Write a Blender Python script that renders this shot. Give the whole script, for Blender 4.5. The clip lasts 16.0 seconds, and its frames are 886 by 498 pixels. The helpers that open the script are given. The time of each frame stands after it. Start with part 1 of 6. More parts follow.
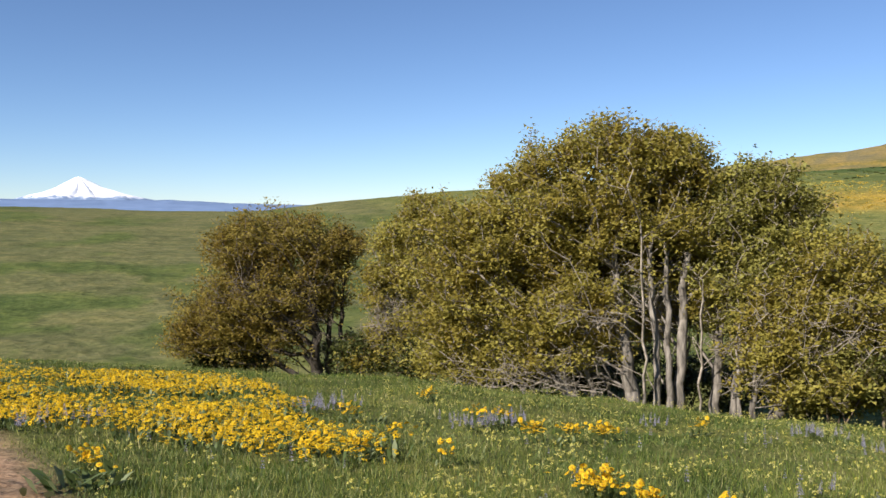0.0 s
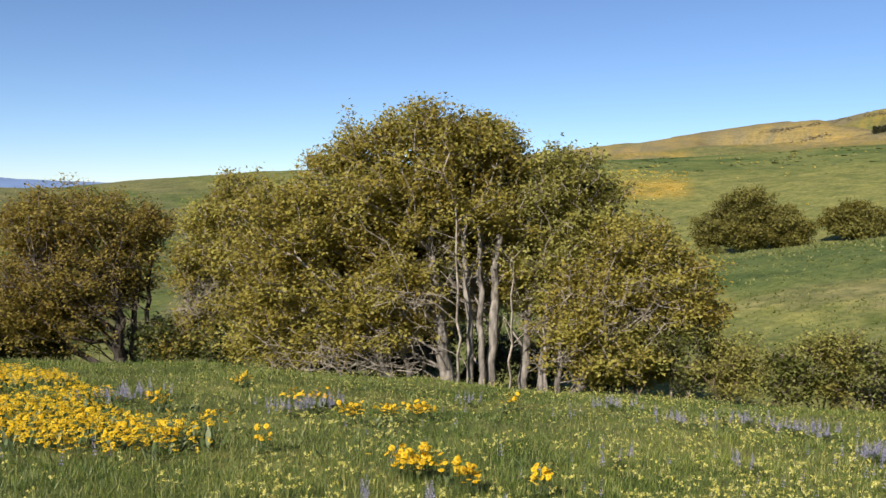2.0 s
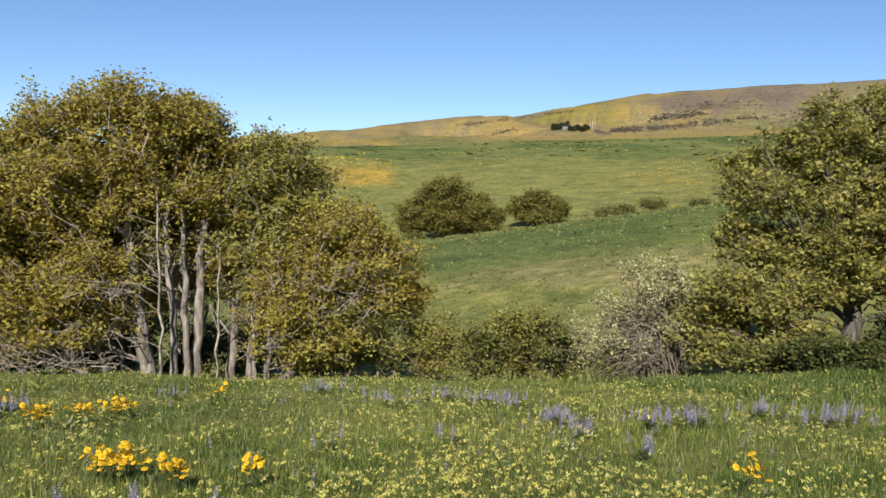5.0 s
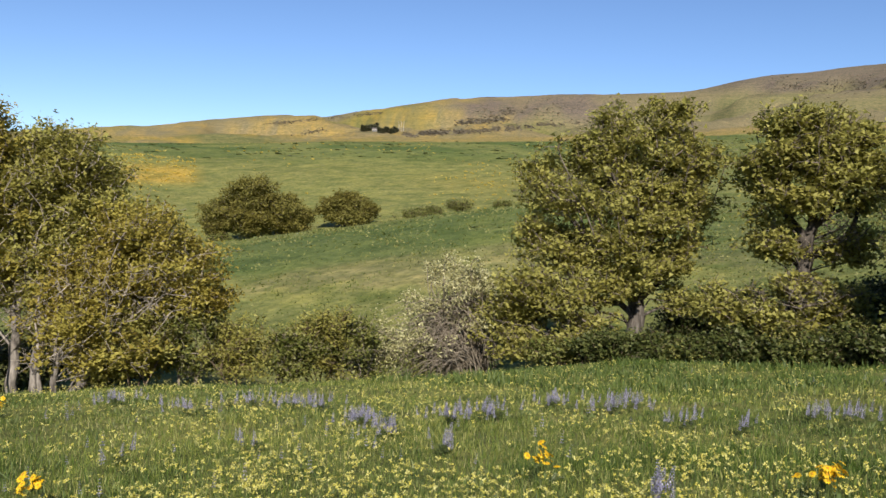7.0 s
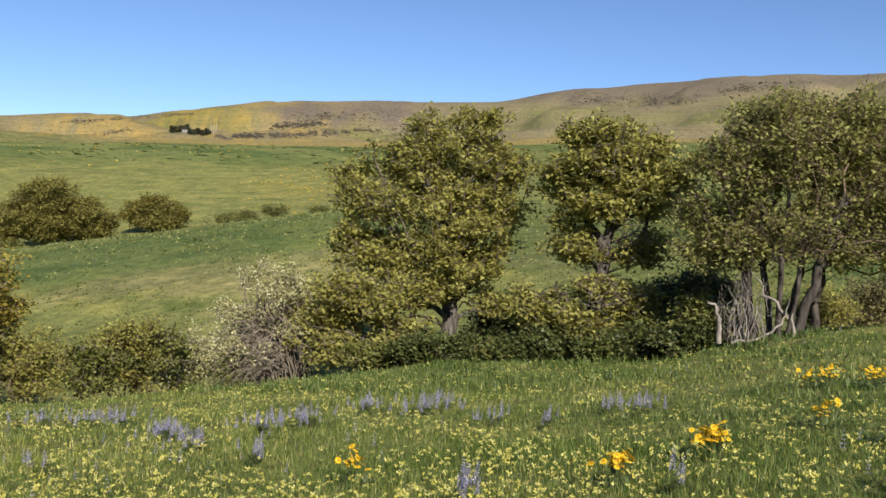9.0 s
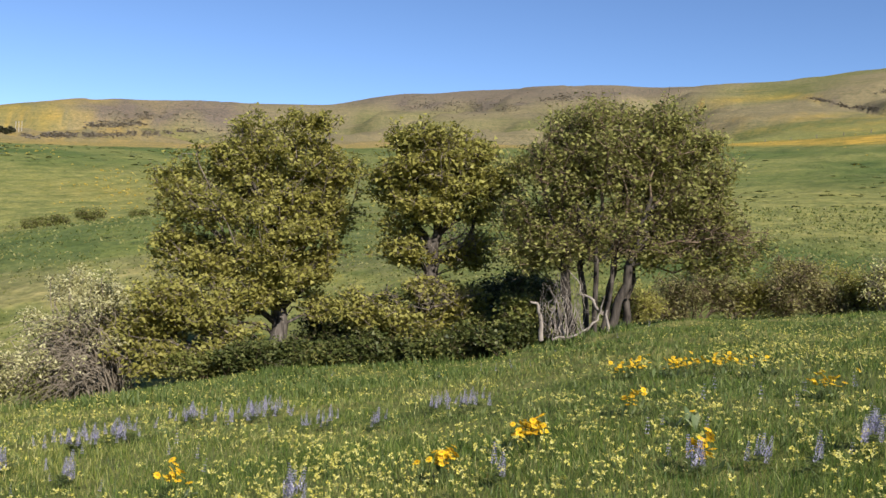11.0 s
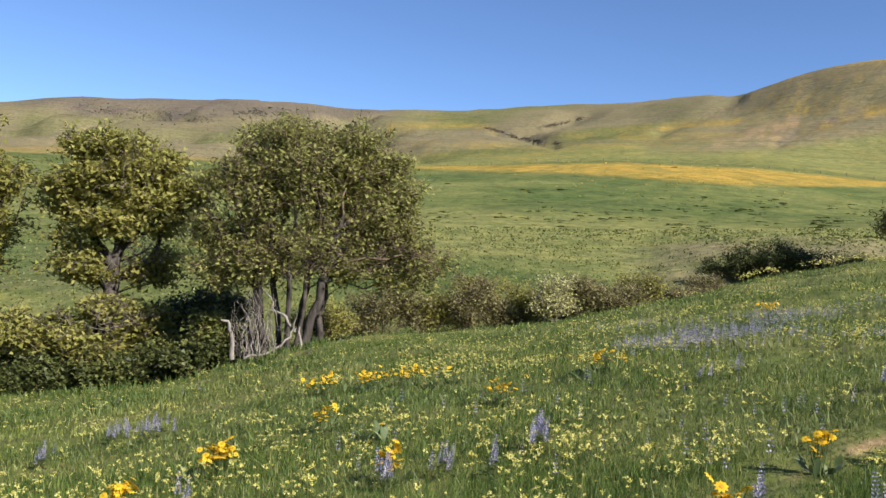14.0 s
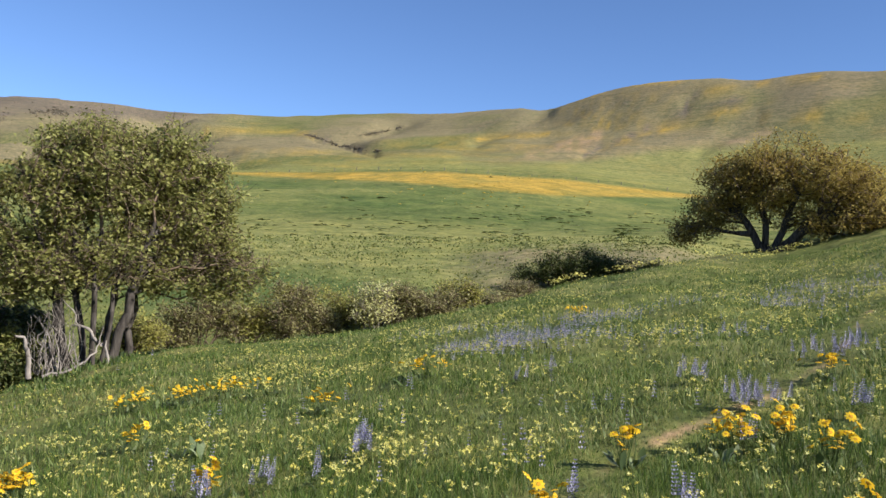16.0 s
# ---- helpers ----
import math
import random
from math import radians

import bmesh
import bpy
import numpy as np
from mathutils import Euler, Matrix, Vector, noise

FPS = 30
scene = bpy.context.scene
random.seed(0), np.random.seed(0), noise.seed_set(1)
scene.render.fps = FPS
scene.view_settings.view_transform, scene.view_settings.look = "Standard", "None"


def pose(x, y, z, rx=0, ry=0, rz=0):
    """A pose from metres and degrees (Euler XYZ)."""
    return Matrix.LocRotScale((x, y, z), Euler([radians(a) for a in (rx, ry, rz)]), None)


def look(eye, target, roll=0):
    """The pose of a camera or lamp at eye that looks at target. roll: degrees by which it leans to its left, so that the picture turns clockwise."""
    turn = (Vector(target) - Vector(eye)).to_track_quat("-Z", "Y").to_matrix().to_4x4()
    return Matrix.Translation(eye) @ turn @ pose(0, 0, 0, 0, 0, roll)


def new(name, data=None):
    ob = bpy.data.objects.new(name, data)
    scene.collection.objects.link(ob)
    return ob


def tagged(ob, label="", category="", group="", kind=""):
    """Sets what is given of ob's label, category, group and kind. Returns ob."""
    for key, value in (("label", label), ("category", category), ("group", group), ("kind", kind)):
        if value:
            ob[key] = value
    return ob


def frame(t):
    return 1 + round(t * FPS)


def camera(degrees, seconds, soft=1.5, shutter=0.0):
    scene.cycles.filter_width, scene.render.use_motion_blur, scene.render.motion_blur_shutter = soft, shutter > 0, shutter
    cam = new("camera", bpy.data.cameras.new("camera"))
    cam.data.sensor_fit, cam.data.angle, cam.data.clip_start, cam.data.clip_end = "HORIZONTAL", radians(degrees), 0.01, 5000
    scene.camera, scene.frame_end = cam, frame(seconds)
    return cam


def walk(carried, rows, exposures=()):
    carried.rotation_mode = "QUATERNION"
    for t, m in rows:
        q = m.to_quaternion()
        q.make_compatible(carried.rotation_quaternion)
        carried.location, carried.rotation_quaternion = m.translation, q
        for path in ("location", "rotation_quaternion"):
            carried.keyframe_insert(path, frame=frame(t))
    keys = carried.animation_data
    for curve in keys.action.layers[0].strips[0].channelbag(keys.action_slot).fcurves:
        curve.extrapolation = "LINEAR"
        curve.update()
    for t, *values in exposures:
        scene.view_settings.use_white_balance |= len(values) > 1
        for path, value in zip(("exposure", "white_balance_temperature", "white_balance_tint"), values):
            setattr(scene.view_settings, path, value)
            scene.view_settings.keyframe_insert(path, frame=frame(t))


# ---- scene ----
EYE = 1.30
cam = camera(55.82, 16.0, soft=1.5)
# seconds, x, y, z from the first eye, yaw, pitch, roll
ROWS = [
    (0.0, 0.000, 0.000, 0.000, -0.00, -2.50, 0.00),
    (0.5, 0.002, 0.004, -0.004, -2.71, -2.79, -0.19),
    (1.0, -0.005, 0.015, -0.008, -5.89, -3.06, -0.41),
    (1.5, -0.016, 0.035, -0.007, -9.23, -3.33, -0.72),
    (2.0, -0.033, 0.057, -0.008, -12.52, -3.62, -0.95),
    (2.5, -0.047, 0.070, -0.010, -15.82, -3.85, -1.14),
    (3.0, -0.057, 0.078, -0.009, -19.15, -4.00, -1.47),
    (3.5, -0.064, 0.082, -0.008, -22.55, -4.06, -1.72),
    (4.0, -0.065, 0.079, -0.010, -25.87, -4.10, -1.82),
    (6.5, -0.009, 0.025, -0.012, -41.96, -3.76, -2.30),
    (7.0, 0.004, 0.009, -0.009, -45.25, -3.53, -2.46),
    (7.5, 0.016, -0.004, -0.009, -48.42, -3.25, -2.55),
    (8.0, 0.021, -0.024, -0.009, -51.51, -2.99, -2.60),
    (8.5, 0.025, -0.037, -0.011, -54.63, -2.79, -2.73),
    (9.0, 0.028, -0.050, -0.013, -57.69, -2.60, -2.77),
    (11.5, 0.025, -0.116, -0.010, -72.46, -1.50, -2.60),
    (12.0, 0.033, -0.121, -0.010, -76.02, -1.09, -2.75),
    (12.5, 0.050, -0.122, -0.008, -79.66, -0.67, -2.99),
    (13.0, 0.067, -0.118, -0.009, -83.21, -0.26, -3.14),
    (13.5, 0.086, -0.110, -0.009, -86.57, 0.09, -3.18),
    (14.0, 0.098, -0.102, -0.012, -89.99, 0.36, -3.21),
    (14.5, 0.111, -0.095, -0.013, -93.47, 0.59, -3.24),
    (15.0, 0.121, -0.092, -0.013, -96.75, 0.89, -3.15),
    (15.5, 0.126, -0.091, -0.012, -99.69, 1.22, -2.97),
    (16.0, 0.124, -0.096, -0.012, -102.22, 1.52, -2.71),
]
walk(cam, [(t, pose(x, y, EYE + z, 90 + pitch, roll, yaw)) for t, x, y, z, yaw, pitch, roll in ROWS],
     exposures=[(0.0, 0.61, 6450, 13), (7.0, 0.62, 6400, 13), (12.0, 0.79, 6250, 14), (16.0, 0.90, 6050, 14)])

# ---- light ----
SUN_YAW, SUN_HIGH = 137.0, 35.0
world = bpy.data.worlds.new("sky")
scene.world = world
world.use_nodes = True
wn = world.node_tree.nodes
wl = world.node_tree.links
sky = wn.new("ShaderNodeTexSky")
sky.sky_type = "NISHITA"
sky.sun_disc = False
sky.sun_elevation = radians(SUN_HIGH)
sky.sun_rotation = radians(-SUN_YAW)
sky.altitude = 2600
sky.air_density, sky.dust_density, sky.ozone_density = 1.0, 0.0, 5.0
wl.new(sky.outputs[0], wn["Background"].inputs[0])
wn["Background"].inputs[1].default_value = 0.085
sun = new("sun", bpy.data.lights.new("sun", "SUN"))
sun.data.energy, sun.data.angle, sun.data.color = 5.0, radians(0.53), (1.0, 0.93, 0.82)
sun.matrix_world = look((0, 0, 0), (math.sin(radians(SUN_YAW)) * math.cos(radians(SUN_HIGH)), -math.cos(radians(SUN_YAW)) * math.cos(radians(SUN_HIGH)), -math.sin(radians(SUN_HIGH))))

rng = np.random.default_rng(7)


# ---- small tools ----
def at(yaw, r):
    """Plan place at a bearing (degrees, left positive) and a distance from the viewpoint."""
    return -math.sin(radians(yaw)) * r, math.cos(radians(yaw)) * r


def lattice(ix, iy, iz, seed):
    h = (ix.astype(np.int64) * 374761393 + iy.astype(np.int64) * 668265263 + iz.astype(np.int64) * 2147483647 + seed * 974634777) & 0xFFFFFFFF
    h = ((h ^ (h >> 13)) * 1274126177) & 0xFFFFFFFF
    return ((h ^ (h >> 16)) & 0xFFFFFF) / float(0xFFFFFF)


def value_noise(x, y, seed=0):
    x, y = np.asarray(x, float), np.asarray(y, float)
    x0, y0 = np.floor(x), np.floor(y)
    fx, fy = x - x0, y - y0
    fx, fy = fx * fx * (3 - 2 * fx), fy * fy * (3 - 2 * fy)
    z = np.zeros_like(x0)
    a, b = lattice(x0, y0, z, seed), lattice(x0 + 1, y0, z, seed)
    c, d = lattice(x0, y0 + 1, z, seed), lattice(x0 + 1, y0 + 1, z, seed)
    return (a * (1 - fx) + b * fx) * (1 - fy) + (c * (1 - fx) + d * fx) * fy


def fbm(x, y, seed=0, octaves=4):
    total, amp, norm = 0.0, 1.0, 0.0
    for k in range(octaves):
        total = total + amp * value_noise(np.asarray(x) * 2**k, np.asarray(y) * 2**k, seed + 17 * k)
        norm += amp
        amp *= 0.5
    return total / norm


def mesh_of(name, verts, faces, material, smooth=False):
    """A mesh from arrays; faces is (n, 3) or (n, 4)."""
    verts, faces = np.asarray(verts, np.float32), np.asarray(faces, np.int32)
    me = bpy.data.meshes.new(name)
    n, k = faces.shape
    me.vertices.add(len(verts))
    me.vertices.foreach_set("co", verts.ravel())
    me.loops.add(n * k)
    me.loops.foreach_set("vertex_index", faces.ravel())
    me.polygons.add(n)
    me.polygons.foreach_set("loop_start", np.arange(0, n * k, k, dtype=np.int32))
    if smooth:
        me.polygons.foreach_set("use_smooth", np.ones(n, bool))
    me.update(calc_edges=True)
    me.materials.append(material)
    return me


def part_of(name, me, parent, label=""):
    ob = new(name, me)
    ob.parent = parent
    return tagged(ob, label)


def turns(yaw, tilt=None, lean=None):
    """Rotation matrices: lean about x by tilt degrees, then turn about z."""
    n = len(yaw)
    c, s = np.cos(yaw), np.sin(yaw)
    z, o = np.zeros(n), np.ones(n)
    rz = np.stack([c, -s, z, s, c, z, z, z, o], -1).reshape(n, 3, 3)
    if tilt is None:
        return rz
    c, s = np.cos(tilt), np.sin(tilt)
    rx = np.stack([o, z, z, z, c, -s, z, s, c], -1).reshape(n, 3, 3)
    return rz @ rx


def scatter(verts, faces, place, yaw, size, tilt=None):
    """Copies of one small mesh, joined: arrays of vertices and faces."""
    verts, faces = np.asarray(verts, float), np.asarray(faces)
    m = turns(yaw, tilt) * np.asarray(size)[:, None, None]
    out = np.einsum("nij,vj->nvi", m, verts) + np.asarray(place)[:, None, :]
    idx = faces[None] + (np.arange(len(place)) * len(verts))[:, None, None]
    return out.reshape(-1, 3), idx.reshape(-1, faces.shape[1])


def joined(pieces):
    vs, fs, base = [], [], 0
    for v, f in pieces:
        vs.append(v)
        fs.append(np.asarray(f) + base)
        base += len(v)
    return np.concatenate(vs), np.concatenate(fs)


# ---- materials ----
def shader(name):
    m = bpy.data.materials.new(name)
    m.use_nodes = True
    nt = m.node_tree
    return m, nt, nt.nodes["Principled BSDF"], nt.nodes["Material Output"]


def node(nt, kind, **values):
    n = nt.nodes.new("ShaderNode" + kind)
    for k, v in values.items():
        n.inputs[k].default_value = v
    return n


def ramp(nt, source, stops):
    n = nt.nodes.new("ShaderNodeValToRGB")
    while len(n.color_ramp.elements) < len(stops):
        n.color_ramp.elements.new(0.5)
    for e, (p, c) in zip(n.color_ramp.elements, stops):
        e.position, e.color = p, (*c, 1)
    nt.links.new(source, n.inputs[0])
    return n.outputs[0]


def mixed(nt, factor, a, b, mode="MIX"):
    n = nt.nodes.new("ShaderNodeMix")
    n.data_type, n.blend_type = "RGBA", mode
    for sock, v in ((n.inputs[0], factor), (n.inputs[6], a), (n.inputs[7], b)):
        if isinstance(v, bpy.types.NodeSocket):
            nt.links.new(v, sock)
        elif isinstance(v, tuple):
            sock.default_value = (*v, 1)
        else:
            sock.default_value = v
    return n.outputs[2]


def noise_of(nt, scale, detail=4.0, rough=0.55):
    g = nt.nodes.new("ShaderNodeNewGeometry")
    n = node(nt, "TexNoise", Scale=scale, Detail=detail, Roughness=rough)
    nt.links.new(g.outputs["Position"], n.inputs["Vector"])
    return n.outputs[0]


def plant_material(name, stops, through_light=0.3, rough=0.55, patch=None, patch_scale=0.4, gloss=0.3):
    """Leaf-like surface: colour by piece, a slow drift over the plant, and light shining through."""
    m, nt, bsdf, out = shader(name)
    g = nt.nodes.new("ShaderNodeNewGeometry")
    col = ramp(nt, g.outputs["Random Per Island"], stops)
    if patch:
        f = ramp(nt, noise_of(nt, patch_scale, 2.0), [(0.38, (0, 0, 0)), (0.65, (1, 1, 1))])
        col = mixed(nt, f, col, patch, "MULTIPLY")
    nt.links.new(col, bsdf.inputs["Base Color"])
    bsdf.inputs["Roughness"].default_value = rough
    bsdf.inputs["Specular IOR Level"].default_value = gloss
    if through_light:
        tr = nt.nodes.new("ShaderNodeBsdfTranslucent")
        nt.links.new(col, tr.inputs[0])
        mx = nt.nodes.new("ShaderNodeMixShader")
        mx.inputs[0].default_value = through_light
        nt.links.new(bsdf.outputs[0], mx.inputs[1])
        nt.links.new(tr.outputs[0], mx.inputs[2])
        nt.links.new(mx.outputs[0], out.inputs[0])
    return m


def solid_material(name, dark, light, scale=8.0, rough=0.85, bump=0.4, bump_scale=40.0, stretch=1.0):
    m, nt, bsdf, out = shader(name)
    g = nt.nodes.new("ShaderNodeNewGeometry")
    mp = node(nt, "Mapping", Scale=(1, 1, stretch))
    nt.links.new(g.outputs["Position"], mp.inputs[0])
    n1 = node(nt, "TexNoise", Scale=scale, Detail=5.0)
    n2 = node(nt, "TexNoise", Scale=bump_scale, Detail=3.0)
    nt.links.new(mp.outputs[0], n1.inputs["Vector"])
    nt.links.new(mp.outputs[0], n2.inputs["Vector"])
    nt.links.new(ramp(nt, n1.outputs[0], [(0.3, dark), (0.7, light)]), bsdf.inputs["Base Color"])
    bp = node(nt, "Bump", Strength=bump, Distance=0.02)
    nt.links.new(n2.outputs[0], bp.inputs["Height"])
    nt.links.new(bp.outputs[0], bsdf.inputs["Normal"])
    bsdf.inputs["Roughness"].default_value = rough
    bsdf.inputs["Specular IOR Level"].default_value = 0.2
    return m


OAK_LEAF = plant_material("oak_leaf", [(0.0, (0.302, 0.268, 0.056)), (0.5, (0.386, 0.344, 0.073)), (1.0, (0.470, 0.418, 0.110))], 0.46, 0.7, (0.78, 0.70, 0.58), 0.9, 0.15)
OAK_LEAF_GREEN = plant_material("oak_leaf_green", [(0.0, (0.265, 0.260, 0.066)), (0.5, (0.348, 0.335, 0.086)), (1.0, (0.436, 0.415, 0.132))], 0.46, 0.7, (0.80, 0.77, 0.66), 0.9, 0.15)
OAK_LEAF_DARK = plant_material("oak_leaf_dark", [(0.0, (0.227, 0.238, 0.072)), (0.5, (0.305, 0.310, 0.094)), (1.0, (0.397, 0.383, 0.143))], 0.46, 0.7, (0.82, 0.80, 0.71), 0.9, 0.15)
OAK_LEAF_BROWN = plant_material("oak_leaf_bronze", [(0.0, (0.245, 0.203, 0.044)), (0.5, (0.312, 0.254, 0.055)), (1.0, (0.379, 0.305, 0.083))], 0.44, 0.7, (0.78, 0.70, 0.6), 0.9, 0.15)
OAK_LEAF_BRONZE = plant_material("oak_leaf_dull", [(0.0, (0.278, 0.223, 0.061)), (0.5, (0.380, 0.305, 0.082)), (1.0, (0.493, 0.391, 0.121))], 0.46, 0.7, (0.76, 0.7, 0.6), 0.9, 0.15)
OAK_LEAF_FAR = plant_material("oak_leaf_far", [(0.0, (0.175, 0.165, 0.042)), (0.5, (0.235, 0.22, 0.055)), (1.0, (0.30, 0.275, 0.08))], 0.4, 0.7, (0.78, 0.74, 0.62), 0.25, 0.15)
WILLOW_LEAF = plant_material("pale_leaf", [(0.0, (0.25, 0.24, 0.095)), (0.5, (0.40, 0.38, 0.18)), (1.0, (0.55, 0.52, 0.29))], 0.3)
DUSTY_LEAF = plant_material("dusty_leaf", [(0.0, (0.14, 0.13, 0.042)), (0.5, (0.205, 0.19, 0.066)), (1.0, (0.29, 0.265, 0.11))], 0.3)
BRUSH_LEAF = plant_material("brush_leaf", [(0.0, (0.085, 0.103, 0.018)), (0.5, (0.151, 0.164, 0.038)), (1.0, (0.245, 0.236, 0.070))], 0.3)
# leaf colour darkened to carry the shade beneath the oaks
SHADE_TINTED_LEAF = plant_material("shade_tinted_leaf", [(0.0, (0.035, 0.05, 0.012)), (0.5, (0.07, 0.085, 0.02)), (1.0, (0.13, 0.14, 0.04))], 0.25)
BLOSSOM = plant_material("blossom", [(0.0, (0.33, 0.325, 0.10)), (0.5, (0.46, 0.45, 0.165)), (1.0, (0.58, 0.56, 0.26))], 0.3)
BARK = solid_material("oak_bark", (0.06, 0.052, 0.043), (0.33, 0.295, 0.25), 11.0, 0.9, 0.8, 40.0, 0.25)
BARK_GREY = solid_material("grey_oak_bark", (0.032, 0.027, 0.022), (0.17, 0.15, 0.125), 11.0, 0.9, 0.8, 40.0, 0.25)
BARK_DARK = solid_material("dark_oak_bark", (0.020, 0.016, 0.013), (0.101, 0.087, 0.070), 11.0, 0.9, 0.8, 40.0, 0.25)
TWIG = solid_material("grey_twig", (0.12, 0.10, 0.072), (0.30, 0.255, 0.19), 6.0, 0.9, 0.2, 40.0)
LICHEN_TWIG = solid_material("lichened_twig", (0.15, 0.13, 0.102), (0.40, 0.35, 0.28), 6.0, 0.9, 0.2, 40.0)
TWIG_DULL = solid_material("dull_grey_twig", (0.08, 0.066, 0.05), (0.22, 0.185, 0.142), 6.0, 0.9, 0.2, 40.0)
BROWN_TWIG = solid_material("brown_twig", (0.08, 0.055, 0.035), (0.20, 0.15, 0.10), 6.0, 0.9, 0.2, 40.0)
DEADWOOD = solid_material("bleached_deadwood", (0.11, 0.095, 0.078), (0.34, 0.30, 0.25), 7.0, 0.9, 0.6, 40.0, 0.4)
GRASS = plant_material("grass_blade", [(0.0, (0.090, 0.118, 0.018)), (0.5, (0.216, 0.236, 0.046)), (0.8, (0.324, 0.319, 0.086)), (1.0, (0.576, 0.507, 0.241))], 0.3, 0.5, (0.8, 0.9, 0.7), 0.35)
FRESH_GRASS = plant_material("fresh_grass_blade", [(0.0, (0.030, 0.061, 0.009)), (0.5, (0.075, 0.129, 0.020)), (0.8, (0.154, 0.207, 0.038)), (0.93, (0.228, 0.265, 0.064)), (1.0, (0.388, 0.360, 0.145))], 0.34, 0.5, (0.8, 0.9, 0.7), 0.5)
SLOPE_GRASS = plant_material("slope_grass", [(0.0, (0.07, 0.10, 0.022)), (0.5, (0.17, 0.18, 0.047)), (1.0, (0.31, 0.29, 0.11))], 0.3, 0.6, (0.72, 0.80, 0.62), 0.12)
HERB = plant_material("herb_leaf", [(0.0, (0.066, 0.094, 0.025)), (0.5, (0.115, 0.152, 0.041)), (1.0, (0.189, 0.213, 0.074))], 0.25)
SILVER_LEAF = plant_material("arrow_leaf", [(0.0, (0.066, 0.098, 0.029)), (0.7, (0.123, 0.164, 0.057)), (1.0, (0.246, 0.279, 0.148))], 0.2)
BRIGHT_HERB = plant_material("bright_herb_leaf", [(0.0, (0.045, 0.078, 0.015)), (0.5, (0.085, 0.125, 0.026)), (1.0, (0.14, 0.175, 0.05))], 0.3)
PETAL = plant_material("golden_petal", [(0.0, (0.72, 0.41, 0.01)), (0.5, (0.79, 0.50, 0.016)), (1.0, (0.83, 0.60, 0.05))], 0.35, 0.6, gloss=0.1)
DISC = plant_material("flower_disc", [(0.0, (0.42, 0.20, 0.01)), (1.0, (0.6, 0.32, 0.02))], 0.0, 0.9)
UMBEL = plant_material("pale_yellow_umbel", [(0.0, (0.520, 0.455, 0.072)), (0.5, (0.620, 0.569, 0.136)), (1.0, (0.700, 0.663, 0.272))], 0.3, 0.7, gloss=0.1)
LUPINE = plant_material("lupine_petal", [(0.0, (0.17, 0.16, 0.27)), (0.5, (0.27, 0.26, 0.36)), (0.85, (0.38, 0.365, 0.45)), (1.0, (0.50, 0.48, 0.53))], 0.25, 0.7, gloss=0.1)

# ---- the lie of the land ----
# Each feature: bearing (degrees) with distance and angle of sight from the viewpoint, turned into heights.
CREST_R = ((90, 60), (40, 28), (28, 26), (12, 21), (3, 18), (-6, 16), (-17, 15.5), (-30, 15), (-42, 14.5), (-50, 15), (-58, 19), (-72, 21), (-82, 20), (-95, 20), (-107, 25), (-115, 31), (-123, 41), (-130, 60), (-150, 80), (-180, 80))
EDGE_HIGH = ((40, -7.8), (28, -8.7), (22, -9.6), (12, -10.85), (3, -11.6), (-6, -12.45), (-17, -13.3), (-30, -13.65), (-42, -13.1), (-50, -12.1), (-58, -10.75), (-66, -9.9), (-72, -9.4), (-77, -7.9), (-82, -6.0), (-95, -5.0), (-100, -3.8), (-107, -1.4), (-115, 0.75), (-123, 2.8), (-130, 4.0))
GULLY = ((90, 110, 5.0), (40, 52, -7.0), (28, 45, -7.6), (12, 40, -8.0), (-6, 37, -8.2), (-17, 33, -7.8), (-30, 30, -7.3), (-42, 29, -6.7), (-50, 29, -6.2), (-60, 31, -5.5), (-72, 29, -4.2), (-82, 28, -3.1), (-95, 29, -2.4), (-103, 33, -1.9), (-110, 35, -1.1), (-117, 41, 0.2), (-125, 66, 1.8), (-132, 95, 4.5), (-150, 110, 9.0), (-180, 110, 12.0))
BANK = ((90, 200, 4.0), (40, 110, -2.6), (28, 95, -3.0), (12, 92, -3.6), (-6, 85, -4.0), (-20, 76, -4.3), (-30, 75, -3.7), (-38, 75, -2.45), (-44, 78, -1.35), (-50.5, 80, -0.3), (-60, 85, 0.5), (-72, 90, 1.2), (-85, 95, 2.0), (-95, 95, 2.6), (-105, 100, 3.0), (-115, 115, 3.4), (-125, 135, 4.2), (-140, 160, 6.5), (-180, 200, 8.0))
BENCH = ((90, 5.0), (45, 0.7), (28, 0.3), (18, 0.1), (12.7, 0.12), (9.3, 0.5), (6.3, 0.8), (3.2, 1.02), (-3, 1.5), (-12, 2.0), (-23.5, 2.45), (-30.6, 2.95), (-38.5, 3.52), (-45, 3.8), (-52, 4.05), (-62, 4.6), (-75, 5.2), (-88.5, 5.85), (-97, 6.5), (-102.5, 6.75), (-110, 6.65), (-119, 5.75), (-128, 5.7), (-140, 7.0), (-180, 10.0))
FOOT = ((90, 5.0), (45, -0.5), (28, -1.2), (8, -0.8), (-3, 0.3), (-12, 1.2), (-23, 2.4), (-38, 3.55), (-52, 4.25), (-62, 4.9), (-75, 5.5), (-88, 6.2), (-102, 7.6), (-110, 7.5), (-119, 6.3), (-128, 6.5), (-140, 8.0), (-180, 11.0))
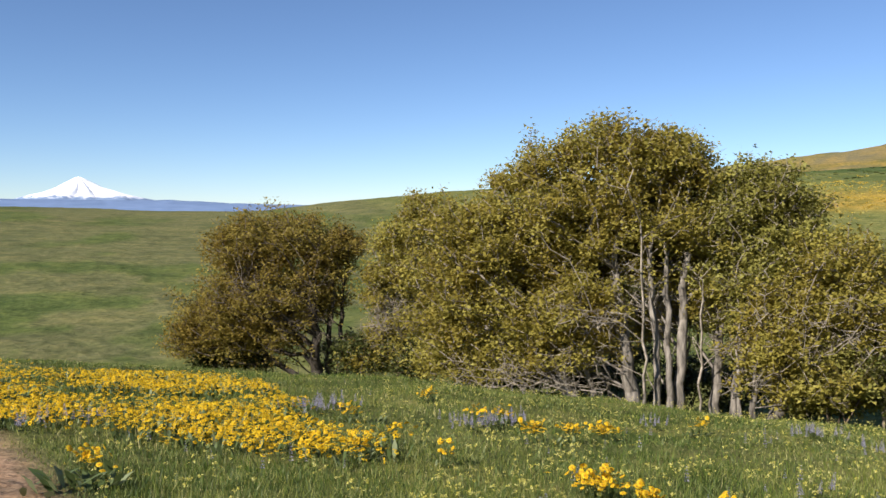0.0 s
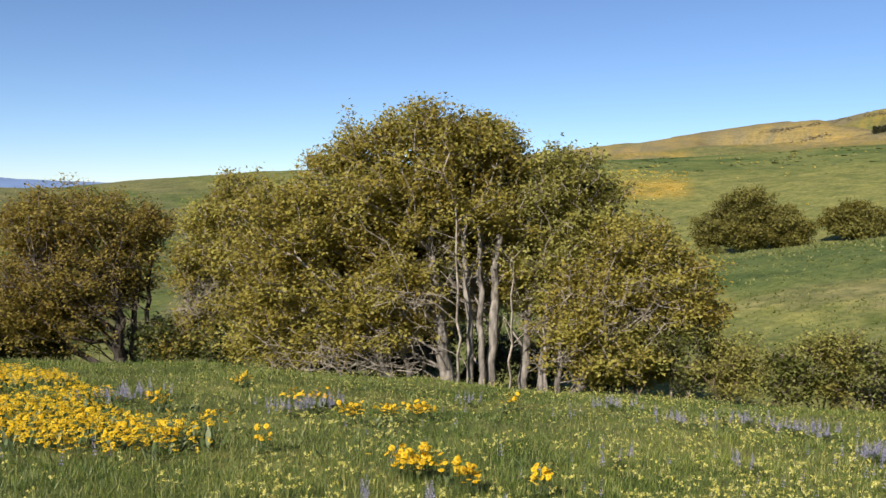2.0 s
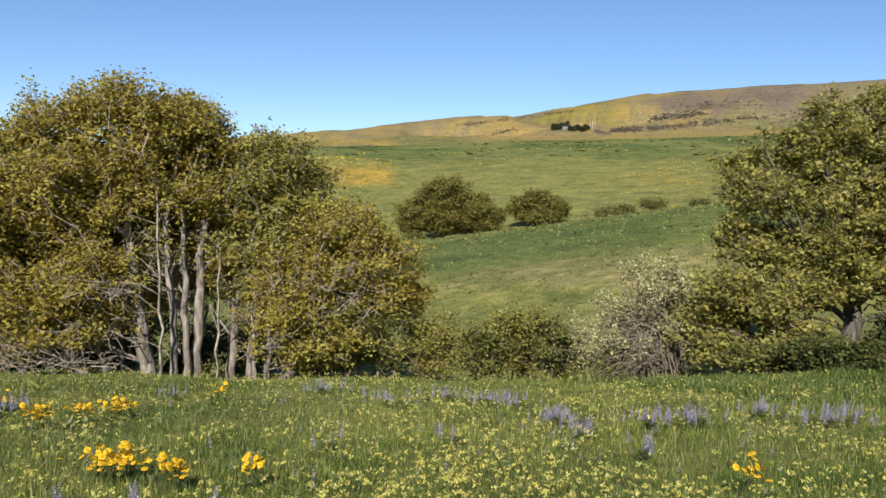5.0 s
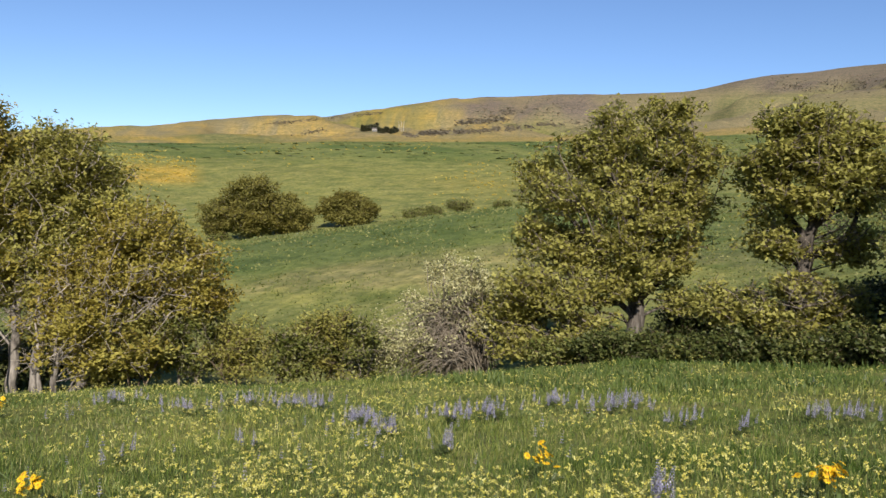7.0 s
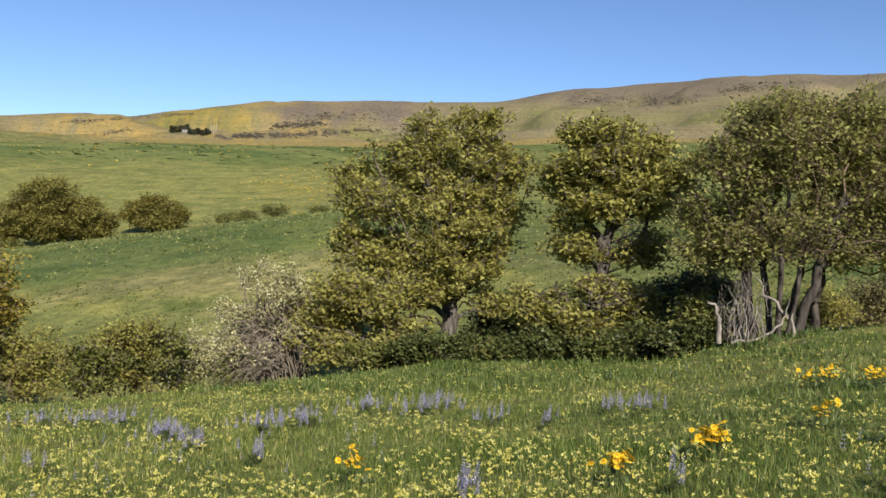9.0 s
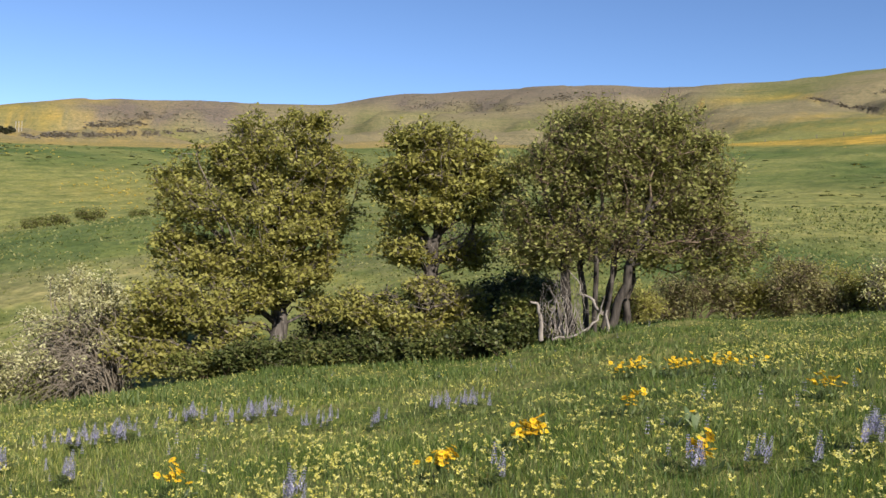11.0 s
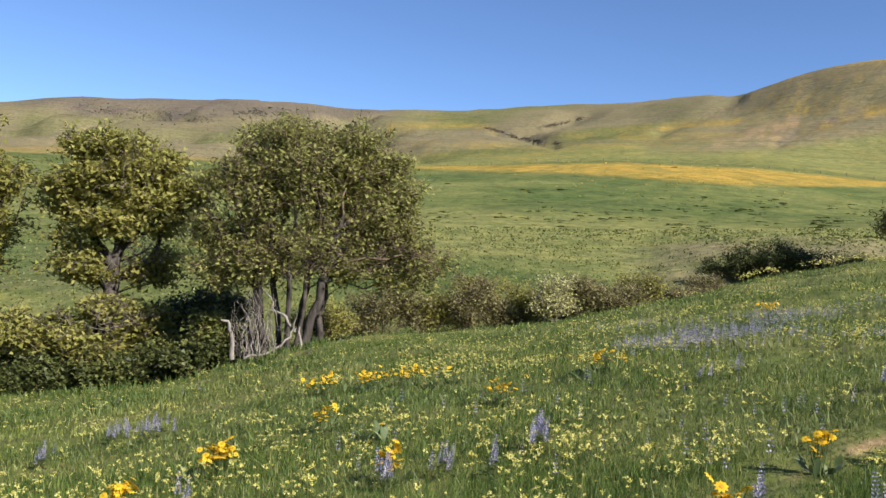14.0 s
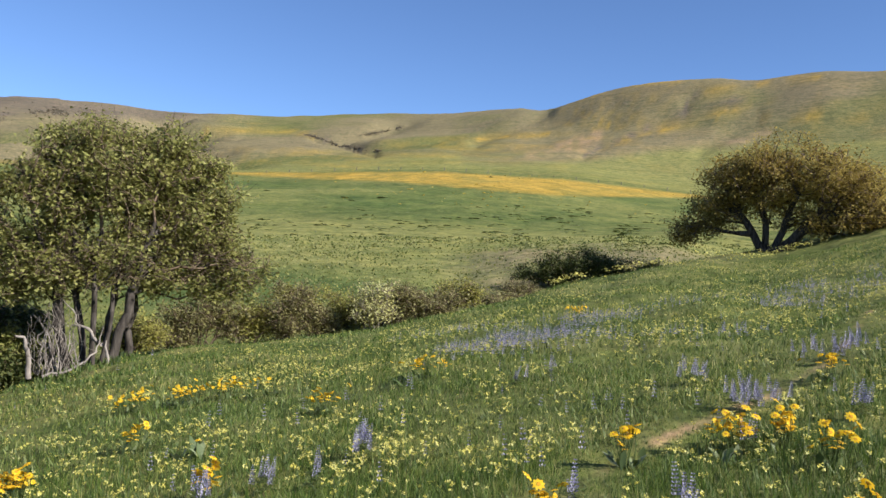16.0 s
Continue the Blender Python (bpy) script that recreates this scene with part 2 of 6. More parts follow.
SKYLINE = ((90, 8.0), (45, -0.4), (28, -0.9), (8, -0.9), (-3, 0.8), (-12, 2.2), (-22.6, 3.25), (-27, 3.87), (-31.7, 4.47), (-38, 5.25), (-41.5, 5.85), (-47.5, 6.95), (-50, 7.03), (-61.4, 7.6), (-64, 8.25), (-70.5, 9.0), (-79.7, 9.63), (-83.6, 9.48), (-91.3, 9.8), (-94.8, 10.29), (-102.3, 10.75), (-105.4, 11.14), (-107, 11.3), (-108.3, 11.08), (-109.5, 11.4), (-110.8, 11.87), (-112.3, 12.37), (-114.5, 12.89), (-117.4, 13.19), (-120.3, 13.24), (-122.4, 13.01), (-124.4, 13.24), (-126.3, 13.42), (-129.7, 13.22), (-150, 13.0), (-180, 14.0))
SKYLINE_R = ((90, 900), (30, 1500), (-95, 1500), (-103, 1280), (-112, 1000), (-120, 860), (-130, 780), (-180, 700))


def round_table(rows, col, yaw):
    a = np.array([[r[0], r[col]] for r in rows], float)
    a = a[np.argsort(a[:, 0])]
    return np.interp(yaw, a[:, 0], a[:, 1], period=360)


def soft_table(rows, col, yaw, width=1.5):
    return sum(w * round_table(rows, col, yaw + d * width) for d, w in ((-1, 0.25), (0, 0.5), (1, 0.25)))


def slope_near(x, y):
    """The meadow that the viewer stands in: a plane, steeper uphill."""
    return -0.044 * x - 0.144 * y + 0.0031 * np.clip(-y, 0, 30) ** 2


def monotone(xk, yk, xq):
    """Monotone cubic through the knots of each row; xk and yk are (n, k), xq is (m,) or (n, m)."""
    h = np.diff(xk, axis=1)
    d = np.diff(yk, axis=1) / h
    w1, w2 = 2 * h[:, 1:] + h[:, :-1], h[:, 1:] + 2 * h[:, :-1]
    same = d[:, :-1] * d[:, 1:] > 0
    with np.errstate(divide="ignore", invalid="ignore"):
        mid = np.where(same, (w1 + w2) / (w1 / d[:, :-1] + w2 / d[:, 1:]), 0.0)
    s = np.concatenate([d[:, :1], mid, d[:, -1:]], axis=1)
    out = np.empty((len(xk), xq.shape[-1]))
    for i in range(len(xk)):
        q = xq if xq.ndim == 1 else xq[i]
        j = np.clip(np.searchsorted(xk[i], q) - 1, 0, h.shape[1] - 1)
        t = np.clip((q - xk[i, j]) / h[i, j], 0, 1)
        out[i] = ((1 + 2 * t) * (1 - t) ** 2 * yk[i, j] + t * (1 - t) ** 2 * h[i, j] * s[i, j] + t * t * (3 - 2 * t) * yk[i, j + 1] + t * t * (t - 1) * h[i, j] * s[i, j + 1])
    return out


# draws: bearing and angle of sight along the bed, depth in metres, half width in degrees
DRAWS = (
    (((-118.7, 12.2), (-118.0, 11.7), (-117.9, 11.1), (-116.9, 10.6), (-115.9, 10.0), (-114.8, 9.7), (-112.7, 8.9), (-111.4, 8.2)), 2.4, 0.32),
    (((-122.5, 10.6), (-120.5, 9.6), (-119.0, 8.7)), 3.0, 0.4),
    (((-108.9, 11.0), (-106.7, 10.0), (-104.0, 8.9)), 5.0, 0.4),
    (((-93.0, 8.5), (-95.0, 8.2), (-97.2, 7.75)), 5.0, 0.25),
    (((-95.8, 8.7), (-98.5, 9.65)), 4.0, 0.22),
)


# shadowed edge of a draw, painted as a dark line on the hill
DRAW_SHADE_LINE = ((-121.8, 12.0), (-119.7, 11.5), (-117.5, 10.95), (-114.9, 9.75))


def line_gap(a, e, line):
    best = np.full(np.shape(a), 1e9)
    for (ax, ay), (bx, by) in zip(line[:-1], line[1:]):
        t = np.clip(((a - ax) * (bx - ax) + (e - ay) * (by - ay)) / ((bx - ax) ** 2 + (by - ay) ** 2), 0, 1)
        best = np.minimum(best, np.hypot(a - ax - t * (bx - ax), (e - ay - t * (by - ay)) * 1.3))
    return best


N_AZ, N_R = 1440, 290
AZ = -180 + np.arange(N_AZ) * 360.0 / N_AZ
LR = np.linspace(math.log(0.5), math.log(4800.0), N_R)
RR = np.exp(LR)


def build_heights():
    tan = lambda deg: np.tan(np.radians(deg))
    crest = soft_table(CREST_R, 1, AZ, 3)
    gr, gz = soft_table(GULLY, 1, AZ, 3), soft_table(GULLY, 2, AZ, 3) + EYE
    br, be = soft_table(BANK, 1, AZ, 3), soft_table(BANK, 2, AZ, 1.5)
    ne, fe, se = soft_table(BENCH, 1, AZ), soft_table(FOOT, 1, AZ, 2), soft_table(SKYLINE, 1, AZ, 0.7)
    sr = soft_table(SKYLINE_R, 1, AZ, 3)
    dip = np.interp(AZ, (-62, -52, -28, -15), (0.0, 0.35, 0.35, 0.0))
    right = np.interp(AZ, (-112, -90), (1.0, 0.0)) * np.interp(AZ, (-150, -130), (0.0, 1.0))
    nr = 320 - 40 * right
    fr = 520 - 60 * right
    cols_r, cols_z = [], []
    c, s = np.cos(np.radians(AZ)), -np.sin(np.radians(AZ))
    # the meadow's far edge, less the height of its grass
    edge = EYE + crest * tan(soft_table(EDGE_HIGH, 1, AZ, 2)) - 0.10
    lift = np.where((AZ < 40) & (AZ > -130), edge - slope_near(crest * s, crest * c), 0.0)
    lift = np.convolve(np.concatenate([lift[-24:], lift, lift[:24]]), np.ones(49) / 49, "valid")
    for k in (0.02, 0.1, 0.2, 0.32, 0.46, 0.62, 0.8, 1.0):
        cols_r.append(crest * k)
        cols_z.append(slope_near(crest * k * s, crest * k * c) + lift * k**1.5)
    mr = (gr + crest) / 2
    cols_r += [mr, gr]
    cols_z += [0.56 * cols_z[-1] + 0.44 * gz, gz]
    cut = np.interp(AZ, (-121, -117, -113, -104), (0.0, 0.7, 0.6, 0.0))
    cols_r += [gr * 1.2]
    cols_z += [(gz + 0.12 * (EYE + br * tan(be) - gz)) * (1 - cut) + (EYE + gr * 1.2 * tan(np.interp(AZ, (-118, -105), (1.7, 0.6)))) * cut]
    cols_r += [br, br * 1.25]
    cols_z += [EYE + br * tan(be), EYE + br * 1.25 * tan(be - dip + (1 - dip / 0.35) * (ne - be) * 0.25)]
    cols_r += [nr, nr * 1.18]
    cols_z += [EYE + nr * tan(ne), EYE + nr * 1.18 * tan(ne - 0.12)]
    cols_r += [fr, (fr + sr) / 2, sr, sr * 1.35, np.full(N_AZ, 4800.0)]
    me = fe + (se - fe) * 0.5
    cols_z += [EYE + fr * tan(fe), EYE + (fr + sr) / 2 * tan(me), EYE + sr * tan(se), EYE + sr * 1.35 * tan(se - 1.2), EYE + 4800.0 * tan(np.minimum(se - 3.0, 0.0))]
    xk, yk = np.log(np.stack(cols_r, 1)), np.stack(cols_z, 1)
    z = monotone(xk, yk, LR)
    x, y = RR[None] * s[:, None], RR[None] * c[:, None]
    r = np.broadcast_to(RR[None], x.shape)
    # hummocks near by, folds and washes far off
    near = np.clip((r - 1.5) / 4, 0, 1)
    z = z + near * (fbm(x * 0.7, y * 0.7, 3, 3) - 0.5) * np.clip(r * 0.016, 0, 0.28)
    far = np.clip((r - 45) / 160, 0, 1)
    z = z + far * (fbm(x * 0.02, y * 0.02, 5, 4) - 0.5) * np.clip(r * 0.012, 0, 3.0) + np.clip((r - 420) / 300, 0, 1) * (fbm(x * 0.009, y * 0.009, 7, 6) - 0.5) * np.interp(AZ, (-135, -100, -85), (11.0, 11.0, 22.0))[:, None] * np.clip((sr[:, None] - r) / 300, 0, 1)
    hill = np.clip((r - fr[:, None]) / (sr - fr)[:, None], 0, 1)
    wash = np.abs(fbm(x * 0.0042, y * 0.0042, 11, 4) - 0.5) * 2
    soft = np.interp(AZ, (-140, -130, -91, -88), (1.0, 0.35, 0.3, 1.0))[:, None]
    z = z - np.sin(hill * math.pi) ** 0.8 * np.clip(0.34 - wash, 0, 1) * 0.10 * r * (r < sr[:, None] * 1.2) * soft
    # draws that run down the domed hill
    el = np.degrees(np.arctan2(z - EYE, r))
    az = np.broadcast_to(AZ[:, None], r.shape)
    for line, deep, wide in DRAWS:
        z = z - deep * np.exp(-((line_gap(az, el, line) / wide) ** 2)) * np.clip((r - 430) / 60, 0, 1) * (r < sr[:, None] * 1.02)
    return x, y, z


GX, GY, GZ = build_heights()


def ground(x, y):
    """Height of the land at plan places."""
    x, y = np.asarray(x, float), np.asarray(y, float)
    a = (np.degrees(np.arctan2(-x, y)) + 180) / 360 * N_AZ
    q = np.clip((np.log(np.maximum(np.hypot(x, y), 0.51)) - LR[0]) / (LR[1] - LR[0]), 0, N_R - 1.001)
    i, j = np.floor(a).astype(int), np.floor(q).astype(int)
    fa, fq = a - i, q - j
    i0, i1 = i % N_AZ, (i + 1) % N_AZ
    return (GZ[i0, j] * (1 - fa) + GZ[i1, j] * fa) * (1 - fq) + (GZ[i0, j + 1] * (1 - fa) + GZ[i1, j + 1] * fa) * fq


PATH_LINE = ((-10, 15), (-4.45, 7.7), (-2.85, 5.5), (-1.9, 3.0), (-0.9, 0.2), (0.9, -1.0), (2.6, -1.2), (4.1, -1.5), (5.0, -2.3), (5.6, -3.2), (6.7, -4.7), (7.8, -6.0), (11, -9), (17, -15))


def path_gap(x, y):
    """Distance from the trodden path."""
    best = np.full(np.shape(x), 1e9)
    for (ax, ay), (bx, by) in zip(PATH_LINE[:-1], PATH_LINE[1:]):
        dx, dy = bx - ax, by - ay
        t = np.clip(((x - ax) * dx + (y - ay) * dy) / (dx * dx + dy * dy), 0, 1)
        best = np.minimum(best, np.hypot(x - ax - t * dx, y - ay - t * dy))
    return best


def band(v, lo, hi, soft):
    return np.clip((v - lo) / soft + 0.5, 0, 1) * np.clip((hi - v) / soft + 0.5, 0, 1)


def land_cover():
    """What grows where: bloom, dry grass, brush (with one draw's painted shade) and bare soil, 0 to 1."""
    r = np.hypot(GX, GY)
    az = np.broadcast_to(AZ[:, None], r.shape)
    el = np.degrees(np.arctan2(GZ - EYE, r))
    n = fbm(GX * 0.02, GY * 0.02, 21, 4)
    streak = fbm(az * 0.5 + 40, el * 7 + r * 0.002, 31, 3)
    bloom = band(az, -28.8, -23.8, 1.5) * band(el, 0.1, 1.3, 0.4) * band(r, 90, 300, 30) * 0.75
    bloom = np.maximum(bloom, band(az, -53, -44, 4) * band(el, 0.5, 1.5, 0.8) * band(r, 90, 300, 30) * 0.15)
    field_top = np.interp(az, (-122, -119, -110, -102, -97, -91, -86), (5.4, 5.75, 6.6, 6.75, 6.5, 6.1, 5.8))
    field_low = np.interp(az, (-122, -119, -110, -99, -88, -86), (5.35, 5.6, 5.5, 5.95, 5.75, 5.75))
    bloom = np.maximum(bloom, band(el, field_low, field_top, 0.12) * band(az, -121, -86, 2) * band(r, 150, 330, 20) * 0.95)
    bloom = np.maximum(bloom, band(r, 450, 1400, 60) * band(az, -50, -14, 6) * np.clip(streak * 2.4 - 0.7, 0, 1) * 0.6)
    bloom = np.maximum(bloom, band(r, 400, 620, 60) * band(az, -80, -20, 6) * 0.4)
    bloom = np.maximum(bloom, band(r, 430, 900, 60) * band(az, -118, -84, 6) * np.clip(streak * 2.6 - 1.05, 0, 1) * 0.45)
    bloom = np.maximum(bloom, band(r, 500, 1100, 60) * band(az, -140, -108, 6) * np.clip(streak * 2.0 - 0.9, 0, 1) * 0.3)
    bloom = bloom * np.clip(0.35 + fbm(GX * 0.12, GY * 0.12, 41, 3) * 1.3, 0, 1)
    ridge = fbm(GX * 0.006, GY * 0.006, 23, 4)
    dry = np.clip((r - 330) / 250, 0, 0.95) * np.clip(ridge * 3.2 - 0.75, 0.15, 1) * np.where(az < -84, np.clip((r - 560) / 160, 0.15, 1), 1.0)
    dry = np.maximum(dry, (r > 600) * band(az, -88, -44, 8) * np.clip((el - np.interp(az, (-88, -64, -46), (7.6, 6.4, 5.2))) / 1.2, 0, 0.95))
    dry = np.maximum(dry, band(r, 34, 62, 8) * band(az, -121, -104, 5) * np.clip(fbm(GX * 0.25, GY * 0.25, 85, 3) * 3 - 0.7, 0.1, 0.8))
    pale = band(r, 34, 70, 12) * band(az, -62, -20, 6) * np.clip(fbm(GX * 0.12, GY * 0.12, 33, 3) * 3 - 1.0, 0, 0.8)
    pale = np.maximum(pale, np.clip(fbm(GX * 0.05, GY * 0.03, 61, 4) * 2.6 - 1.05, 0, 0.7) * np.clip((r - 25) / 20, 0, 1) * (r < 360))
    dry = np.maximum(dry, (r > 420) * band(az, -150, -104, 6) * np.clip(fbm(GX * 0.008, GY * 0.008, 27, 3) * 2.4 - 0.45, 0.35, 0.85))
    pale = np.maximum(pale, band(az, -122, -80, 6) * band(el, -0.5, 3.2, 1.0) * band(r, 45, 260, 20) * np.clip(fbm(GX * 0.045, GY * 0.06, 29, 3) * 3.4 - 0.9, 0, 0.85))
    pale = np.maximum(pale, band(az, -124, -84, 6) * band(r, 400, 640, 60) * 0.8)
    pale = np.maximum(pale, band(az, -50, -22, 5) * band(el, -3.0, 1.6, 0.8) * band(r, 95, 260, 20) * 0.7)
    brush = band(az, -57, -46, 2) * band(el, 5.55, 6.75, 0.35) * np.clip(n * 4 - 1.1, 0, 1)
    brush = np.maximum(brush, band(az, -75, -65, 2) * band(el, 7.5, 8.4, 0.4) * np.clip(n * 4 - 1.4, 0, 1))
    brush = np.maximum(brush, band(el, 6.9 + (az + 50) * -0.06, 9.6, 0.5) * band(az, -86, -48, 3) * 0.8)
    brush = np.maximum(brush, 0.95 * band(az, -55.5, -47.6, 1.2) * band(el, np.interp(az, (-55.5, -50, -47.6), (6.1, 5.75, 6.0)), 7.3, 0.25) * np.clip(n * 3 - 0.5, 0.4, 1))
    brush = brush * (r > 500)
    soil = np.where(GX > 1.2, 0.62, 1.0) * np.clip(1.5 - path_gap(GX, GY) / np.interp(GX, (-3, -1, 3), (0.42, 0.30, 0.055)), 0, 1) * (r < 40) * np.clip(fbm(GX * 1.7, GY * 1.7, 81, 2) * 4 - np.where(GX < 0, 0.2, 1.9), 0, 1)
    lush = band(r, 40, 300, 20) * np.clip(fbm(GX * 0.03 + 9, GY * 0.03, 71, 3) * 3 - 1.1, 0, 0.6)
    lush = np.maximum(lush, band(az, -106, -80, 5) * band(r, 31, 52, 8) * 0.8)
    lush = np.maximum(lush, band(az, -62, -12, 6) * band(el, np.interp(az, (-62, -23), (3.3, 1.7)), np.interp(az, (-62, -23), (4.7, 2.7)), 0.4) * band(r, 120, 400, 30) * 1.0)
    lush = np.maximum(lush, band(az, -124, -80, 6) * band(el, 4.3, 5.6, 0.5) * band(r, 120, 330, 30) * 0.7)
    lush = np.maximum(lush, band(az, -60, -26, 6) * band(r, 50, 76, 12) * 0.55)
    lush = np.maximum(lush, band(az, -5, 34, 6) * band(el, -4.5, -1.5, 1.0) * 0.6)
    dry = np.maximum(dry, band(az, 13, 34, 6) * band(r, 43, 55, 5) * np.clip(fbm(GX * 0.2, GY * 0.2, 83, 3) * 4 - 1.5, 0, 0.7))
    # right-hand slopes: emerald foot, pale middle, green shoulder
    rough = fbm(GX * 0.05, GY * 0.08, 37, 4)
    foot_green = band(az, -101, -80, 4) * band(el, -3.6, np.interp(az, (-101, -90, -80), (-1.2, -0.3, -0.4)), 0.7) * band(r, 34, 120, 10)
    lush = np.maximum(lush, foot_green * 0.95)
    pale = pale * (1 - foot_green)
    middle = band(az, -122, -82, 5) * band(el, -0.1, 2.9, 0.9) * band(r, 40, 220, 20)
    pale = np.maximum(pale, middle * np.clip(rough * 2.6 - 0.4, 0.35, 1.0))
    lush = lush * (1 - 0.8 * middle)
    shoulder = band(az, -124, -82, 5) * band(el, 4.0, 5.6, 0.5) * band(r, 110, 330, 30)
    lush = np.maximum(lush, shoulder * np.clip(rough * 3 - 0.6, 0.2, 0.9))
    # the bank across the gully: mottled, paler above, a dark green lip
    mottle = fbm(GX * 0.11, GY * 0.11, 47, 4)
    across = band(az, -66, 2, 8) * band(r, 38, 330, 12)
    bank_low = across * band(el, -7.0, np.interp(az, (-60, -50, -44, -38, -30), (-0.8, -0.8, -1.7, -2.9, -4.2)), 0.5)
    dry = np.maximum(dry, bank_low * np.clip(mottle * 5 - 2.6, 0, 0.35))
    pale = np.maximum(pale, bank_low * np.clip(fbm(GX * 0.06, GY * 0.06, 49, 3) * 4 - 1.8, 0, 0.5))
    lush = lush * (1 - 0.5 * bank_low)
    upper = across * band(el, np.interp(az, (-60, -50, -44, -38, -30), (-0.3, -0.3, -1.3, -2.4, -3.7)), np.interp(az, (-62, -23), (3.1, 1.5)), 0.4)
    pale = np.maximum(pale, upper * np.clip(rough * 2.4 - 0.6, 0.15, 0.6))
    lush = lush * (1 - 0.7 * upper)
    crest_el = np.interp(az, (-60, -50, -44, -38, -30, -20), (-0.5, -0.5, -1.5, -2.6, -3.9, -4.6))
    turf = across * band(r, 38, 100, 8) * band(el, crest_el - 2.4, crest_el + 0.1, 0.5) * band(az, -66, -24, 4)
    lush = np.maximum(lush, turf * np.clip(mottle * 2.4 - 0.2, 0.4, 1.0))
    pale, dry = pale * (1 - 0.8 * turf), dry * (1 - 0.8 * turf)
    # the slope below the mountain: soft green
    calm = band(az, 4, 60, 4) * band(r, 38, 400, 20)
    pale = pale * (1 - 0.75 * calm)
    dry = dry * (1 - 0.8 * calm)
    lush = np.maximum(lush, calm * np.clip(rough * 3.2 - 1.0, 0.0, 0.8))
    dry = np.maximum(dry, calm * np.clip(fbm(az * 0.22 + el * 0.5, el * 1.6 - az * 0.06, 87, 3) * 3.4 - 1.5, 0, 0.4))
    # the domed hill: brown earth in the draws, gold along the ribs, green apron
    dome = (r > 430) & (az < -99) & (az > -150)
    soil = np.maximum(soil, dome * 0.28 * np.clip(1.3 - line_gap(az, el, ((-112.2, 9.4), (-111.4, 8.7), (-109.5, 8.4), (-107.8, 8.1))) / 0.42, 0, 1) * np.clip(fbm(az * 2, el * 4, 39, 3) * 3 - 0.8, 0, 1))
    soil = np.maximum(soil, dome * 0.35 * np.clip(1.2 - line_gap(az, el, ((-123.2, 9.8), (-120.8, 9.1))) / 0.25, 0, 1))
    for line in (((-110.0, 11.2), (-112.1, 10.75), (-113.5, 10.1)), ((-120.0, 10.8), (-124.8, 10.7), (-129, 10.65)), ((-109.5, 11.6), (-113.7, 12.9), (-117.5, 13.2)), ((-119, 12.4), (-126, 13.2)), ((-104.2, 9.1), (-109, 9.6)), ((-113, 8.9), (-118, 10.4), (-122, 11.6))):
        bloom = np.maximum(bloom, dome * 0.85 * np.clip(1.2 - line_gap(az, el, line) / 0.3, 0, 1) * np.clip(streak * 3 - 0.9, 0, 1))
    bloom = np.maximum(bloom, (r > 430) * 0.6 * np.clip(1.2 - line_gap(az, el, ((-84.5, 8.2), (-88.8, 8.75), (-91.6, 8.85), (-93.0, 8.7))) / 0.22, 0, 1))
    apron = dome * np.clip((np.interp(az, (-130, -121, -117, -112, -106, -99), (9.6, 9.2, 9.0, 8.2, 7.7, 7.7)) - el) / 0.5, 0, 1)
    lush = np.maximum(lush, apron * np.clip(rough * 2 - 0.5, 0.1, 0.5))
    pale = np.maximum(pale, apron * 0.75)
    dry = dry * (1 - 0.8 * apron)
    bloom = bloom * (1 - 0.6 * apron * (r > 400))
    brush = np.maximum(brush, dome * (1 - apron) * (az < -103) * np.clip(ridge * 2.2 - 0.9, 0.0, 0.18) * np.clip((1250 - r) / 200, 0, 1))
    brush = np.maximum(brush, (r > 430) * 0.8 * np.clip(1.3 - line_gap(az, el, ((-93.0, 8.5), (-95.0, 8.2), (-97.2, 7.75))) / 0.14, 0, 1))
    brush = np.maximum(brush, dome * 0.9 * np.clip(1.2 - line_gap(az, el, DRAWS[0][0]) / 0.2, 0, 1) * np.clip(fbm(az * 3, el * 6, 43, 3) * 4 - 1.2, 0.2, 1))
    # not growth: the draw's shadowed edge, darkened with the brush colour
    brush = np.maximum(brush, dome * 0.75 * np.clip(1.2 - line_gap(az, el, DRAW_SHADE_LINE) / 0.16, 0, 1))
    soil = np.maximum(soil, dome * 0.5 * np.clip(1.4 - line_gap(az, el, ((-112.2, 9.55), (-111.5, 9.2), (-110.0, 8.75))) / 0.5, 0, 1) * np.clip(fbm(az * 2.5, el * 5, 38, 3) * 3.4 - 1.0, 0, 1))
    pale = pale * np.where(az < -78, 0.75, 0.7)
    return bloom, dry, brush, soil, lush, pale, np.clip((r - 90) / 300, 0, 1)


